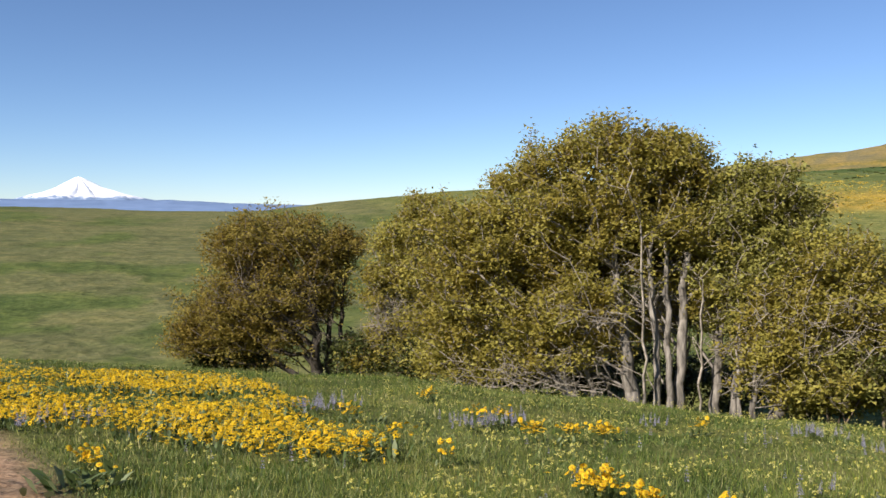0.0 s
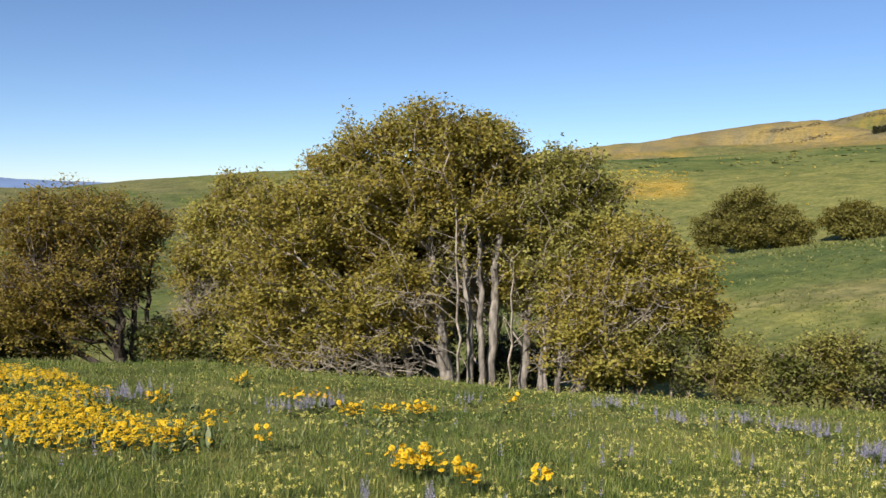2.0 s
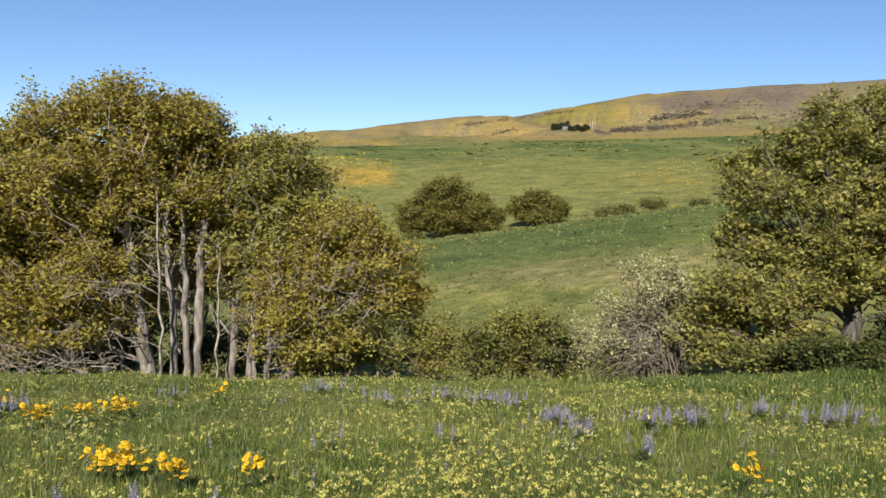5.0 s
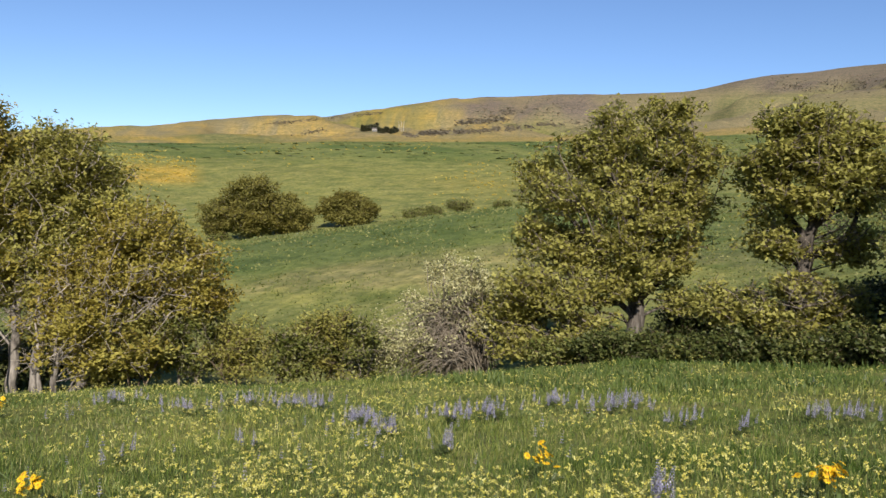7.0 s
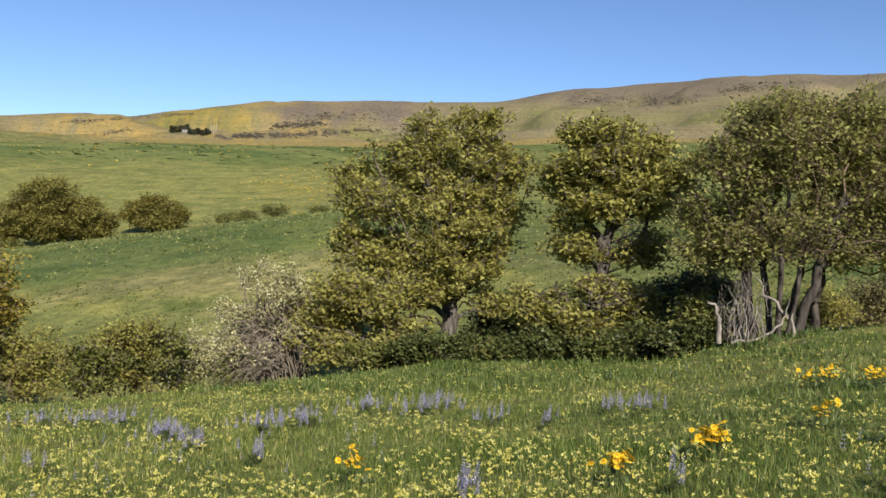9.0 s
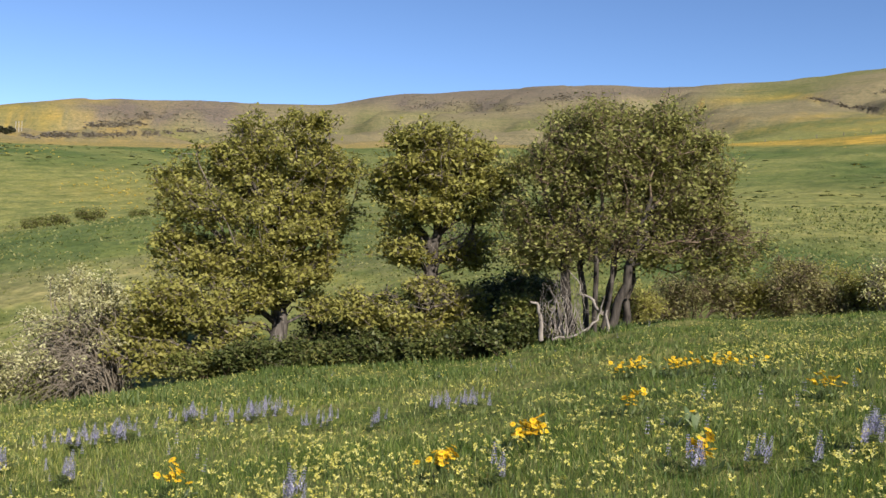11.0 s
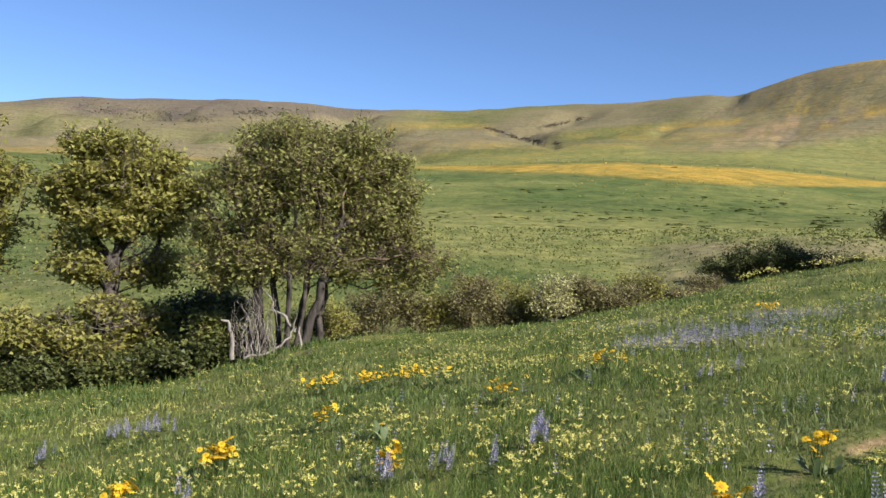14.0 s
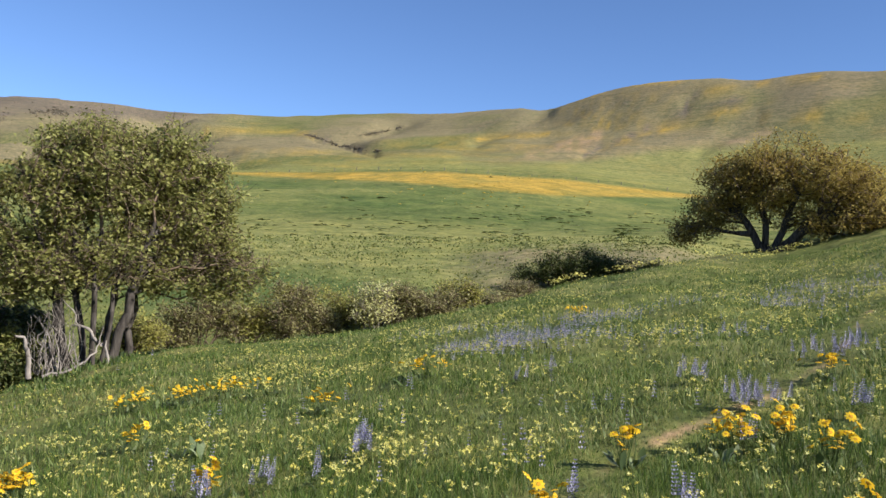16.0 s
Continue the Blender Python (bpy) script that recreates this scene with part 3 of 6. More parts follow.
def ground_material():
    m, nt, bsdf, out = shader("meadow_ground")

    def given(name):
        n = nt.nodes.new("ShaderNodeAttribute")
        n.attribute_name = name
        return n.outputs["Fac"]

    fine, mid, broad = noise_of(nt, 9.0, 6.0, 0.65), noise_of(nt, 0.9, 5.0, 0.6), noise_of(nt, 0.045, 5.0, 0.6)
    green = ramp(nt, fine, [(0.3, (0.040, 0.058, 0.014)), (0.5, (0.082, 0.104, 0.027)), (0.72, (0.135, 0.144, 0.046))])
    green = mixed(nt, ramp(nt, mid, [(0.35, (0, 0, 0)), (0.7, (0.75, 0.75, 0.75))]), green, (0.164, 0.156, 0.057))
    green = mixed(nt, ramp(nt, broad, [(0.4, (0, 0, 0)), (0.62, (0.6, 0.6, 0.6))]), green, (0.107, 0.135, 0.033))
    tan = ramp(nt, mid, [(0.3, (0.139, 0.119, 0.061)), (0.7, (0.230, 0.193, 0.111))])
    patch = ramp(nt, noise_of(nt, 0.33, 5.0, 0.65), [(0.42, (0, 0, 0)), (0.66, (0.8, 0.8, 0.8))])
    green = mixed(nt, patch, green, (0.180, 0.176, 0.066))
    dark = ramp(nt, noise_of(nt, 0.55, 4.0, 0.6), [(0.50, (0, 0, 0)), (0.64, (0.85, 0.85, 0.85))])
    green = mixed(nt, dark, green, (0.061, 0.086, 0.021))
    green = mixed(nt, given("lush"), green, ramp(nt, fine, [(0.3, (0.050, 0.080, 0.022)), (0.7, (0.098, 0.132, 0.040))]))
    green = mixed(nt, given("pale"), green, ramp(nt, mid, [(0.3, (0.165, 0.17, 0.05)), (0.7, (0.27, 0.26, 0.09))]))
    col = mixed(nt, given("dry"), green, tan)
    gold = ramp(nt, fine, [(0.3, (0.221, 0.164, 0.041)), (0.6, (0.426, 0.279, 0.049))])
    uneven = nt.nodes.new("ShaderNodeMath")
    uneven.operation = "MULTIPLY"
    nt.links.new(given("bloom"), uneven.inputs[0])
    nt.links.new(ramp(nt, noise_of(nt, 0.22, 6.0, 0.7), [(0.32, (0.45, 0.45, 0.45)), (0.52, (1, 1, 1))]), uneven.inputs[1])
    col = mixed(nt, uneven.outputs[0], col, gold)
    # brush, and the painted shade along one draw
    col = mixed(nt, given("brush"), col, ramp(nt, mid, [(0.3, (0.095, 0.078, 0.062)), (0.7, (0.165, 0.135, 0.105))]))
    earth = ramp(nt, noise_of(nt, 14.0, 6.0, 0.7), [(0.3, (0.29, 0.175, 0.10)), (0.7, (0.50, 0.335, 0.21))])
    col = mixed(nt, given("soil"), col, earth)
    # grazing terraces that follow the slopes, and a mottle of tufts and thin turf
    g = nt.nodes.new("ShaderNodeNewGeometry")
    mp = node(nt, "Mapping", Scale=(0.012, 0.012, 0.55))
    nt.links.new(g.outputs["Position"], mp.inputs[0])
    terrace = node(nt, "TexNoise", Scale=1.0, Detail=6.0, Roughness=0.7)
    nt.links.new(mp.outputs[0], terrace.inputs["Vector"])
    col = mixed(nt, given("far"), col, mixed(nt, 1.0, col, ramp(nt, terrace.outputs[0], [(0.36, (0.82, 0.84, 0.80)), (0.5, (1.0, 1.0, 1.0)), (0.62, (1.12, 1.09, 1.04))]), "MULTIPLY"))
    speck = ramp(nt, noise_of(nt, 1.7, 5.0, 0.7), [(0.34, (0.62, 0.66, 0.62)), (0.5, (1.0, 1.0, 1.0)), (0.66, (1.35, 1.28, 1.22))])
    clump = ramp(nt, noise_of(nt, 0.24, 6.0, 0.7), [(0.34, (0.60, 0.68, 0.64)), (0.5, (1.0, 1.0, 1.0)), (0.64, (1.36, 1.25, 1.18))])
    col = mixed(nt, 0.85, col, mixed(nt, 1.0, speck, clump, "MULTIPLY"), "MULTIPLY")
    nt.links.new(col, bsdf.inputs["Base Color"])
    bsdf.inputs["Roughness"].default_value = 0.95
    bsdf.inputs["Specular IOR Level"].default_value = 0.05
    b1 = node(nt, "Bump", Strength=0.6, Distance=0.25)
    nt.links.new(mid, b1.inputs["Height"])
    b0 = node(nt, "Bump", Strength=0.6, Distance=2.2)
    nt.links.new(noise_of(nt, 0.06, 6.0, 0.6), b0.inputs["Height"])
    nt.links.new(b0.outputs[0], b1.inputs["Normal"])
    b2 = node(nt, "Bump", Strength=0.6, Distance=0.05)
    nt.links.new(fine, b2.inputs["Height"])
    nt.links.new(b1.outputs[0], b2.inputs["Normal"])
    nt.links.new(b2.outputs[0], bsdf.inputs["Normal"])
    return m


def build_ground():
    # full detail where the land is looked at, coarser behind
    cols = np.array([k for k in range(N_AZ) if -142 < AZ[k] < 46 or k % 8 == 0])
    nc = len(cols)
    i, j = np.meshgrid(np.arange(nc), np.arange(N_R - 1), indexing="ij")
    k = (i + 1) % nc
    faces = np.stack([i * N_R + j, i * N_R + j + 1, k * N_R + j + 1, k * N_R + j], -1).reshape(-1, 4)[:, ::-1]
    verts = np.stack([GX[cols], GY[cols], GZ[cols]], -1).reshape(-1, 3)
    middle = len(verts)
    verts = np.concatenate([verts, [[0, 0, GZ[:, 0].mean()]]])
    q = np.arange(0, nc - nc % 2, 2)
    fan = np.stack([np.full(len(q), middle), q * N_R, (q + 1) % nc * N_R, (q + 2) % nc * N_R], -1)[:, ::-1]
    me = mesh_of("ground", verts, np.concatenate([faces, fan]), ground_material(), True)
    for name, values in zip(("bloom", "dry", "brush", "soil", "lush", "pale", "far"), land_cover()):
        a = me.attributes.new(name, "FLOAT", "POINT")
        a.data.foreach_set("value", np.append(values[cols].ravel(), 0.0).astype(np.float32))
    tagged(new("ground", me), "green spring meadow slopes and rolling dry hills", "ground", kind="structure")


build_ground()


# ---- distance: blue ridge and snowy mountain ----
def build_distance():
    # distance haze is put into the ridge's blue base colour
    m, nt, bsdf, out = shader("haze_tinted_ridge")
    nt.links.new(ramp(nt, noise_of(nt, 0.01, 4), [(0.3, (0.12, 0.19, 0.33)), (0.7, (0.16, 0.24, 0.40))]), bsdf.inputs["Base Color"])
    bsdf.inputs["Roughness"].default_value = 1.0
    az = np.linspace(50, -20, 281)
    top = np.interp(az, (-20, -5, 5, 10.8, 14.5, 18.1, 19.8, 24, 27.9, 34, 50), (0.2, 0.3, 0.45, 0.53, 0.63, 0.83, 0.77, 0.8, 0.83, 0.75, 0.6)) + (fbm(az * 2, az * 0, 5, 3) - 0.5) * 0.06
    rows = []
    for k, (r, f) in enumerate(((3300, -0.6), (3500, 0.35), (3700, 0.8), (3900, 1.0), (4100, 0.2))):
        e = top * f if f > 0 else np.full_like(top, -1.5)
        rows.append(np.stack([-np.sin(np.radians(az)) * r, np.cos(np.radians(az)) * r, EYE + r * np.tan(np.radians(e))], -1))
    v = np.concatenate(rows)
    n = len(az)
    i, j = np.meshgrid(np.arange(len(rows) - 1), np.arange(n - 1), indexing="ij")
    f = np.stack([i * n + j, i * n + j + 1, (i + 1) * n + j + 1, (i + 1) * n + j], -1).reshape(-1, 4)
    tagged(new("backdrop", mesh_of("backdrop", v, f, m, True)), "forested ridge on the horizon, tinted blue for haze", "hills", kind="structure")
    # the mountain: a cone with radiating ribs
    m, nt, bsdf, out = shader("mountain_snow_and_haze")
    g = nt.nodes.new("ShaderNodeNewGeometry")
    sep = nt.nodes.new("ShaderNodeSeparateXYZ")
    nt.links.new(g.outputs["Position"], sep.inputs[0])
    add = nt.nodes.new("ShaderNodeMath")
    add.operation = "MULTIPLY_ADD"
    nt.links.new(noise_of(nt, 0.03, 5, 0.6), add.inputs[0])
    add.inputs[1].default_value = 60.0
    nt.links.new(sep.outputs[2], add.inputs[2])
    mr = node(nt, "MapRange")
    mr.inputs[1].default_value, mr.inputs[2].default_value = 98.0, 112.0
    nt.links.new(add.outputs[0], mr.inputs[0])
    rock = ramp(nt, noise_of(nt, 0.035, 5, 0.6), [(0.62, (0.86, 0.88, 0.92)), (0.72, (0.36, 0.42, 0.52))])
    # blue foot below the snow: air haze painted into the colour
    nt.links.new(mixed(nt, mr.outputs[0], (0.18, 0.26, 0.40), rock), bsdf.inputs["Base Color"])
    bsdf.inputs["Roughness"].default_value = 0.9
    cx, cy = at(23.5, 4500)
    peak = 4500 * math.tan(radians(2.25)) + EYE
    na, nr = 180, 46
    a = np.linspace(0, 2 * math.pi, na, endpoint=False)
    s = np.linspace(0, 1, nr)
    aa, ss = np.meshgrid(a, s, indexing="ij")
    prof = np.interp(ss, (0, 0.04, 0.1, 0.22, 0.36, 0.52, 0.72, 1.0), (1, 0.96, 0.86, 0.68, 0.54, 0.43, 0.3, -0.1))
    rib = (np.abs(fbm(np.cos(aa) * 2.6 + ss * 1.2 + 9, np.sin(aa) * 2.6 + 5, 9, 4) - 0.5) - 0.15) * 0.5
    z = EYE + (peak - EYE) * (prof + rib * np.clip(ss * 3, 0, 1) * (1 - ss * 0.6))
    rad = ss * 500 * (1 + 0.12 * np.cos(aa - 0.6))
    v = np.stack([cx + rad * np.cos(aa), cy + rad * np.sin(aa), z], -1).reshape(-1, 3)
    i, j = np.meshgrid(np.arange(na), np.arange(nr - 1), indexing="ij")
    k = (i + 1) % na
    f = np.stack([i * nr + j, i * nr + j + 1, k * nr + j + 1, k * nr + j], -1).reshape(-1, 4)
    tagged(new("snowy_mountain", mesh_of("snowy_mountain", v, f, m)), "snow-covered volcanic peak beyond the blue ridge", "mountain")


build_distance()


# ---- trees and shrubs ----
def tubes(p0, p1, r0, r1, sides):
    """Tapered prisms between pairs of points."""
    n = len(p0)
    d = p1 - p0
    d = d / np.maximum(np.linalg.norm(d, axis=1, keepdims=True), 1e-6)
    ref = np.where(np.abs(d[:, 2:]) > 0.9, np.array([[1.0, 0, 0]]), np.array([[0, 0, 1.0]]))
    u = np.cross(d, ref)
    u /= np.linalg.norm(u, axis=1, keepdims=True)
    w = np.cross(d, u)
    a = np.arange(sides) * 2 * math.pi / sides
    ring = u[:, None] * np.cos(a)[None, :, None] + w[:, None] * np.sin(a)[None, :, None]
    v = np.concatenate([p0[:, None] + ring * r0[:, None, None], p1[:, None] + ring * r1[:, None, None]], 1)
    k = np.arange(sides)
    q = np.stack([k, (k + 1) % sides, sides + (k + 1) % sides, sides + k], -1)
    f = q[None] + (np.arange(n) * 2 * sides)[:, None, None]
    return v.reshape(-1, 3), f.reshape(-1, 4)


def bent_tube(points, radii, sides):
    """One closed skin along a bent line."""
    n = len(points)
    d = np.gradient(points, axis=0)
    d /= np.maximum(np.linalg.norm(d, axis=1, keepdims=True), 1e-6)
    u = np.cross(d, np.array([0.31, 0.52, 0.2]))
    u /= np.linalg.norm(u, axis=1, keepdims=True)
    w = np.cross(d, u)
    a = np.arange(sides) * 2 * math.pi / sides
    v = (points[:, None] + (u[:, None] * np.cos(a)[None, :, None] + w[:, None] * np.sin(a)[None, :, None]) * radii[:, None, None]).reshape(-1, 3)
    i, j = np.meshgrid(np.arange(n - 1), np.arange(sides), indexing="ij")
    k = (j + 1) % sides
    return v, np.stack([i * sides + j, i * sides + k, (i + 1) * sides + k, (i + 1) * sides + j], -1).reshape(-1, 4)


def leaf_cloud(centres, per, spread, size, seed, up=0.3, narrow=0.8):
    """Small pointed leaves in tufts round the centres."""
    g = np.random.default_rng(seed)
    n = len(centres) * per
    c = np.repeat(centres, per, axis=0)
    c = c + g.normal(size=(n, 3)) * spread * np.array([1.0, 1.0, 0.75])
    face = g.normal(size=(n, 3)) + np.array([0, 0, up * 2.2])
    face /= np.maximum(np.linalg.norm(face, axis=1, keepdims=True), 1e-6)
    axis = np.cross(face, g.normal(size=(n, 3)))
    axis /= np.maximum(np.linalg.norm(axis, axis=1, keepdims=True), 1e-6)
    side = np.cross(axis, face)
    s = size * g.uniform(0.6, 1.35, (n, 1))
    v = np.stack([c - axis * s * 0.4 + side * s * narrow * 0.55, c + axis * s * 0.6, c - axis * s * 0.4 - side * s * narrow * 0.55], 1)
    return v.reshape(-1, 3), np.arange(n * 3).reshape(n, 3)


def lobe_points(lobes, n, seed, shell=0.5, bough=7, loose=0.15):
    """Points spread through the lobes (across, depth, height, half width, half height), denser towards their skins."""
    g = np.random.default_rng(seed)
    vol = np.array([l[3] * l[3] * l[4] for l in lobes]) ** 0.62
    pick = g.choice(len(lobes), n, p=vol / vol.sum())
    # boughs first, then their tufts
    m = max(4, n // bough)
    L = np.array(lobes, float)[pick[:m]]
    d = g.normal(size=(m, 3))
    d /= np.linalg.norm(d, axis=1, keepdims=True)
    rad = g.uniform(0, 1, m) ** shell
    heart = L[:, :3] + d * rad[:, None] * np.stack([L[:, 3], L[:, 3] * 0.85, L[:, 4]], -1)
    own = g.integers(0, m, n)
    return heart[own] + np.clip(g.normal(size=(n, 3)), -1.9, 1.9) * np.array([loose, loose, loose * 0.5]) * (np.minimum(L[own, 3:4], 2.6) + 0.5)


def grow(roots, targets, seed, wander=0.12, pull=0.45, droop=1.2):
    """A branching frame: every target is joined to the frame by a bent limb. Returns nodes, parents and depths."""
    g = np.random.default_rng(seed)
    room = len(roots) + int(sum(np.linalg.norm(targets - np.array(roots[-1][0]), axis=1)) / 0.4) + 4 * len(targets) + 50
    P, run, parents = np.zeros((room, 3)), np.zeros(room), np.full(room, -1)
    for k, (p, q) in enumerate(roots):
        P[k], parents[k] = p, q
        if q >= 0:
            run[k] = run[q] + math.dist(p, roots[q][0])
    count = len(roots)
    order = np.argsort(np.linalg.norm(targets - P[count - 1], axis=1))
    ends = []
    for t in targets[order]:
        dist = np.linalg.norm(P[:count] - t, axis=1)
        b = int(np.argmin(dist + pull * run[:count] + droop * np.clip(P[:count, 2] - t[2], 0, None)))
        length = dist[b]
        steps = max(1, int(length / 0.45))
        last, start = b, P[b].copy()
        bow = g.normal(size=3) * wander * length + np.array([0, 0, 0.10 * length])
        for k in range(1, steps + 1):
            f = k / steps
            q = start + (t - start) * f + bow * math.sin(math.pi * f) + (g.normal(size=3) * wander * 0.4 if k < steps else 0)
            run[count] = run[last] + float(np.linalg.norm(q - P[last]))
            P[count], parents[count] = q, last
            last = count
            count += 1
        ends.append(last)
    return P[:count], parents[:count], np.array(ends), order


def limb_radii(nodes, parents, tip=0.011, power=2.25):
    area = np.zeros(len(nodes))
    kids = np.zeros(len(nodes), int)
    for k in parents[parents >= 0]:
        kids[k] += 1
    for k in range(len(nodes) - 1, -1, -1):
        if kids[k] == 0:
            area[k] = tip**power
        if parents[k] >= 0:
            area[parents[k]] += area[k]
    return area ** (1 / power)


def tree(name, label, yaw, r, stems, lobes, seed, leaf, clumps=420, per=96, leaf_size=0.074, tuft=0.155, twigs=4, thick=1.0, sink=0.15, bark=None, twig_mat=None, group="", category="tree", tip=0.0112, shell=0.3, up=0.75, bare=(), bough=5, power=2.15, bare_share=0.25, leaf_wide=0.8, loose=0.15, droop=1.2):
    """A tree with its own frame of limbs. stems: (across, depth, lean across, height) of each trunk, in metres from the base, seen across the line from the viewpoint."""
    bark, twig_mat = bark or BARK, twig_mat or TWIG
    g = np.random.default_rng(seed)
    bx, by = at(yaw, r)
    a = radians(yaw)
    across, away = np.array([math.cos(a), math.sin(a), 0.0]), np.array([-math.sin(a), math.cos(a), 0.0])
    root = tagged(new(name), label, category, group)
    bz = float(ground(bx, by))
    root.location = (bx, by, bz)
    pts = lobe_points(lobes, clumps, seed, shell, bough, loose)
    leafy = len(pts)
    if bare:
        pts = np.concatenate([pts, lobe_points(bare, int(clumps * bare_share), seed + 3, 0.6, 3)])
    low = pts[:, 2] < 0.25
    pts[low, 2] = 0.25 + g.uniform(0, 0.3, low.sum())
    world_pts = pts[:, :1] * across + pts[:, 1:2] * away + pts[:, 2:] * np.array([0, 0, 1.0])
    # trunks share out the targets between them
    stem_mid = np.array([[s[0] + s[2], s[1]] for s in stems])
    near = np.argmin(np.linalg.norm(pts[:, None, :2] - stem_mid[None], axis=2) + g.uniform(0, 0.6, (len(pts), len(stems))), axis=1)
    all_thin, ends, bald = [], [], []
    for k, (su, sv, lean, high) in enumerate(stems):
        mine = world_pts[near == k]
        is_bare = (np.arange(len(pts)) >= leafy)[near == k]
        foot = su * across + sv * away
        foot[2] = float(ground(bx + foot[0], by + foot[1])) - bz - sink
        n = max(3, int(high / 0.4))
        roots = []
        for q in range(n + 1):
            f = q / n
            wob = g.normal(size=3) * 0.045 * (0 < q)
            p = foot + (across * lean + np.array([0, 0, high + sink])) * f + wob * np.array([1, 1, 0.2])
            roots.append((list(p), q - 1))
        if len(mine) == 0:
            mine = np.array([roots[-1][0]]) + np.array([[0.2, 0.1, 0.4], [-0.2, 0.1, 0.5]])
            is_bare = np.zeros(2, bool)
        nodes, parents, tips, order = grow(roots, mine, seed + 31 * k, droop=droop)
        rad = limb_radii(nodes, parents, tip * thick, power)
        flare = np.ones(len(nodes))
        flare[0], flare[1] = 1.2, 1.05
        rad = rad * flare
        c = np.arange(1, len(nodes))
        p = parents[1:]
        big = rad[p] > 0.05
        r1 = np.minimum(rad[c], rad[p])
        r0 = np.where(rad[p] > 2.2 * rad[c], rad[c] * 1.25, rad[p])
        if big.any():
            top = nodes[c[big]] + (nodes[c[big]] - nodes[p[big]]) / np.maximum(np.linalg.norm(nodes[c[big]] - nodes[p[big]], axis=1, keepdims=True), 1e-6) * r1[big][:, None] * 0.45
            v, f = tubes(nodes[p[big]], top, r0[big], r1[big], 7)
            part_of("trunk", mesh_of("trunk", v, f, bark, True), root)
        if (~big).any():
            all_thin.append(tubes(nodes[p[~big]], nodes[c[~big]], r0[~big], r1[~big], 3))
        ends.append(nodes[tips])
        bald.append(is_bare[order])
    ends, bald = np.concatenate(ends), np.concatenate(bald)
    if twigs:
        s = np.concatenate([np.repeat(ends[~bald], twigs, axis=0), np.repeat(ends[bald], 4, axis=0)])
        d = np.clip(g.normal(size=s.shape), -1.6, 1.6) * tuft * 1.3 + np.array([0, 0, 0.03])
        e = s + d
        w = np.full(len(s), tip * thick * 0.75)
        all_thin.append(tubes(s, e, w, w * 0.4, 3))
    if all_thin:
        v, f = joined(all_thin)
        part_of("branchwork", mesh_of("branchwork", v, f, twig_mat, True), root)
    v, f = leaf_cloud(ends[~bald], per, tuft, leaf_size, seed + 5, up, leaf_wide)
    hang = v[:, 2] + bz < ground(v[:, 0] + bx, v[:, 1] + by) + 0.03
    bad = hang.reshape(-1, 3).any(1)
    f = f[~bad]
    part_of("crown", mesh_of("crown", v, f, leaf), root)
    return root


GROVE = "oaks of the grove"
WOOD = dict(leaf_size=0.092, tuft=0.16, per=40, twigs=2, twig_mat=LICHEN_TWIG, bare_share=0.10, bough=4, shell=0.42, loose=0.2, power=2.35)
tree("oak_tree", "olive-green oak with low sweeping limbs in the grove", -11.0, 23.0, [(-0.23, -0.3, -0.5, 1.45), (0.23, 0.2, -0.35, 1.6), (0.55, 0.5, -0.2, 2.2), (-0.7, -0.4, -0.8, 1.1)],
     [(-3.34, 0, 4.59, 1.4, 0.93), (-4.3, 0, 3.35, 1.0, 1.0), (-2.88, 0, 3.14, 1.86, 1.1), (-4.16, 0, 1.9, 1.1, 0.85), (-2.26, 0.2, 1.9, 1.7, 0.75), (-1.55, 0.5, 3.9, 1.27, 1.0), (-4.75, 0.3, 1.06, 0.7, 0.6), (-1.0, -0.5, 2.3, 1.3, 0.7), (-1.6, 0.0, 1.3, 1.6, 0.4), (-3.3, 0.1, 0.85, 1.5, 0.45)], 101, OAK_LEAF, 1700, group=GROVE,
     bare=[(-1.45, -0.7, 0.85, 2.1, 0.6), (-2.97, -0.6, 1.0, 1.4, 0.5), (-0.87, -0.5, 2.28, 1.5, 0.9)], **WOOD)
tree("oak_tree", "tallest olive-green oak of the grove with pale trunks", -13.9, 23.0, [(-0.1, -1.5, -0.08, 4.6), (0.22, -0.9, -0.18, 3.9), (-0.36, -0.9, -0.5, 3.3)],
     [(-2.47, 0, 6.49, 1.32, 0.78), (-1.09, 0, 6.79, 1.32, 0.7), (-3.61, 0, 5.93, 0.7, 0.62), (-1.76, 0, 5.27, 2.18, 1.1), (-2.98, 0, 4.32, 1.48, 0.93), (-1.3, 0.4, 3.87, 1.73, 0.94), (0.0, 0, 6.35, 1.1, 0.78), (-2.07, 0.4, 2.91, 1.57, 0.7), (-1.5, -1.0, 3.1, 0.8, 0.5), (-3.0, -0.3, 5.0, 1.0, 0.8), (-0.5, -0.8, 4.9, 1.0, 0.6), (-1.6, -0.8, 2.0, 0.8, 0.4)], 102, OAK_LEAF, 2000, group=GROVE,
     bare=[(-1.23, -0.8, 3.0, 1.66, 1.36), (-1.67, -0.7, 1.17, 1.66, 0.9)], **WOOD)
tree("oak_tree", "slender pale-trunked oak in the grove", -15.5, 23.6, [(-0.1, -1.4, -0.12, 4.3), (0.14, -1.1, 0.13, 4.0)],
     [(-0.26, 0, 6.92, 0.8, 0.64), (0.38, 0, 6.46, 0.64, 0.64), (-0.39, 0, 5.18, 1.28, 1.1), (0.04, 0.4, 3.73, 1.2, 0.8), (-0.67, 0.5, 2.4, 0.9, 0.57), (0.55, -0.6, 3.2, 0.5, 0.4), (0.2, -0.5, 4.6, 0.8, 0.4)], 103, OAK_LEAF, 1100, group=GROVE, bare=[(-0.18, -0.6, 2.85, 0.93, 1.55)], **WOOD)
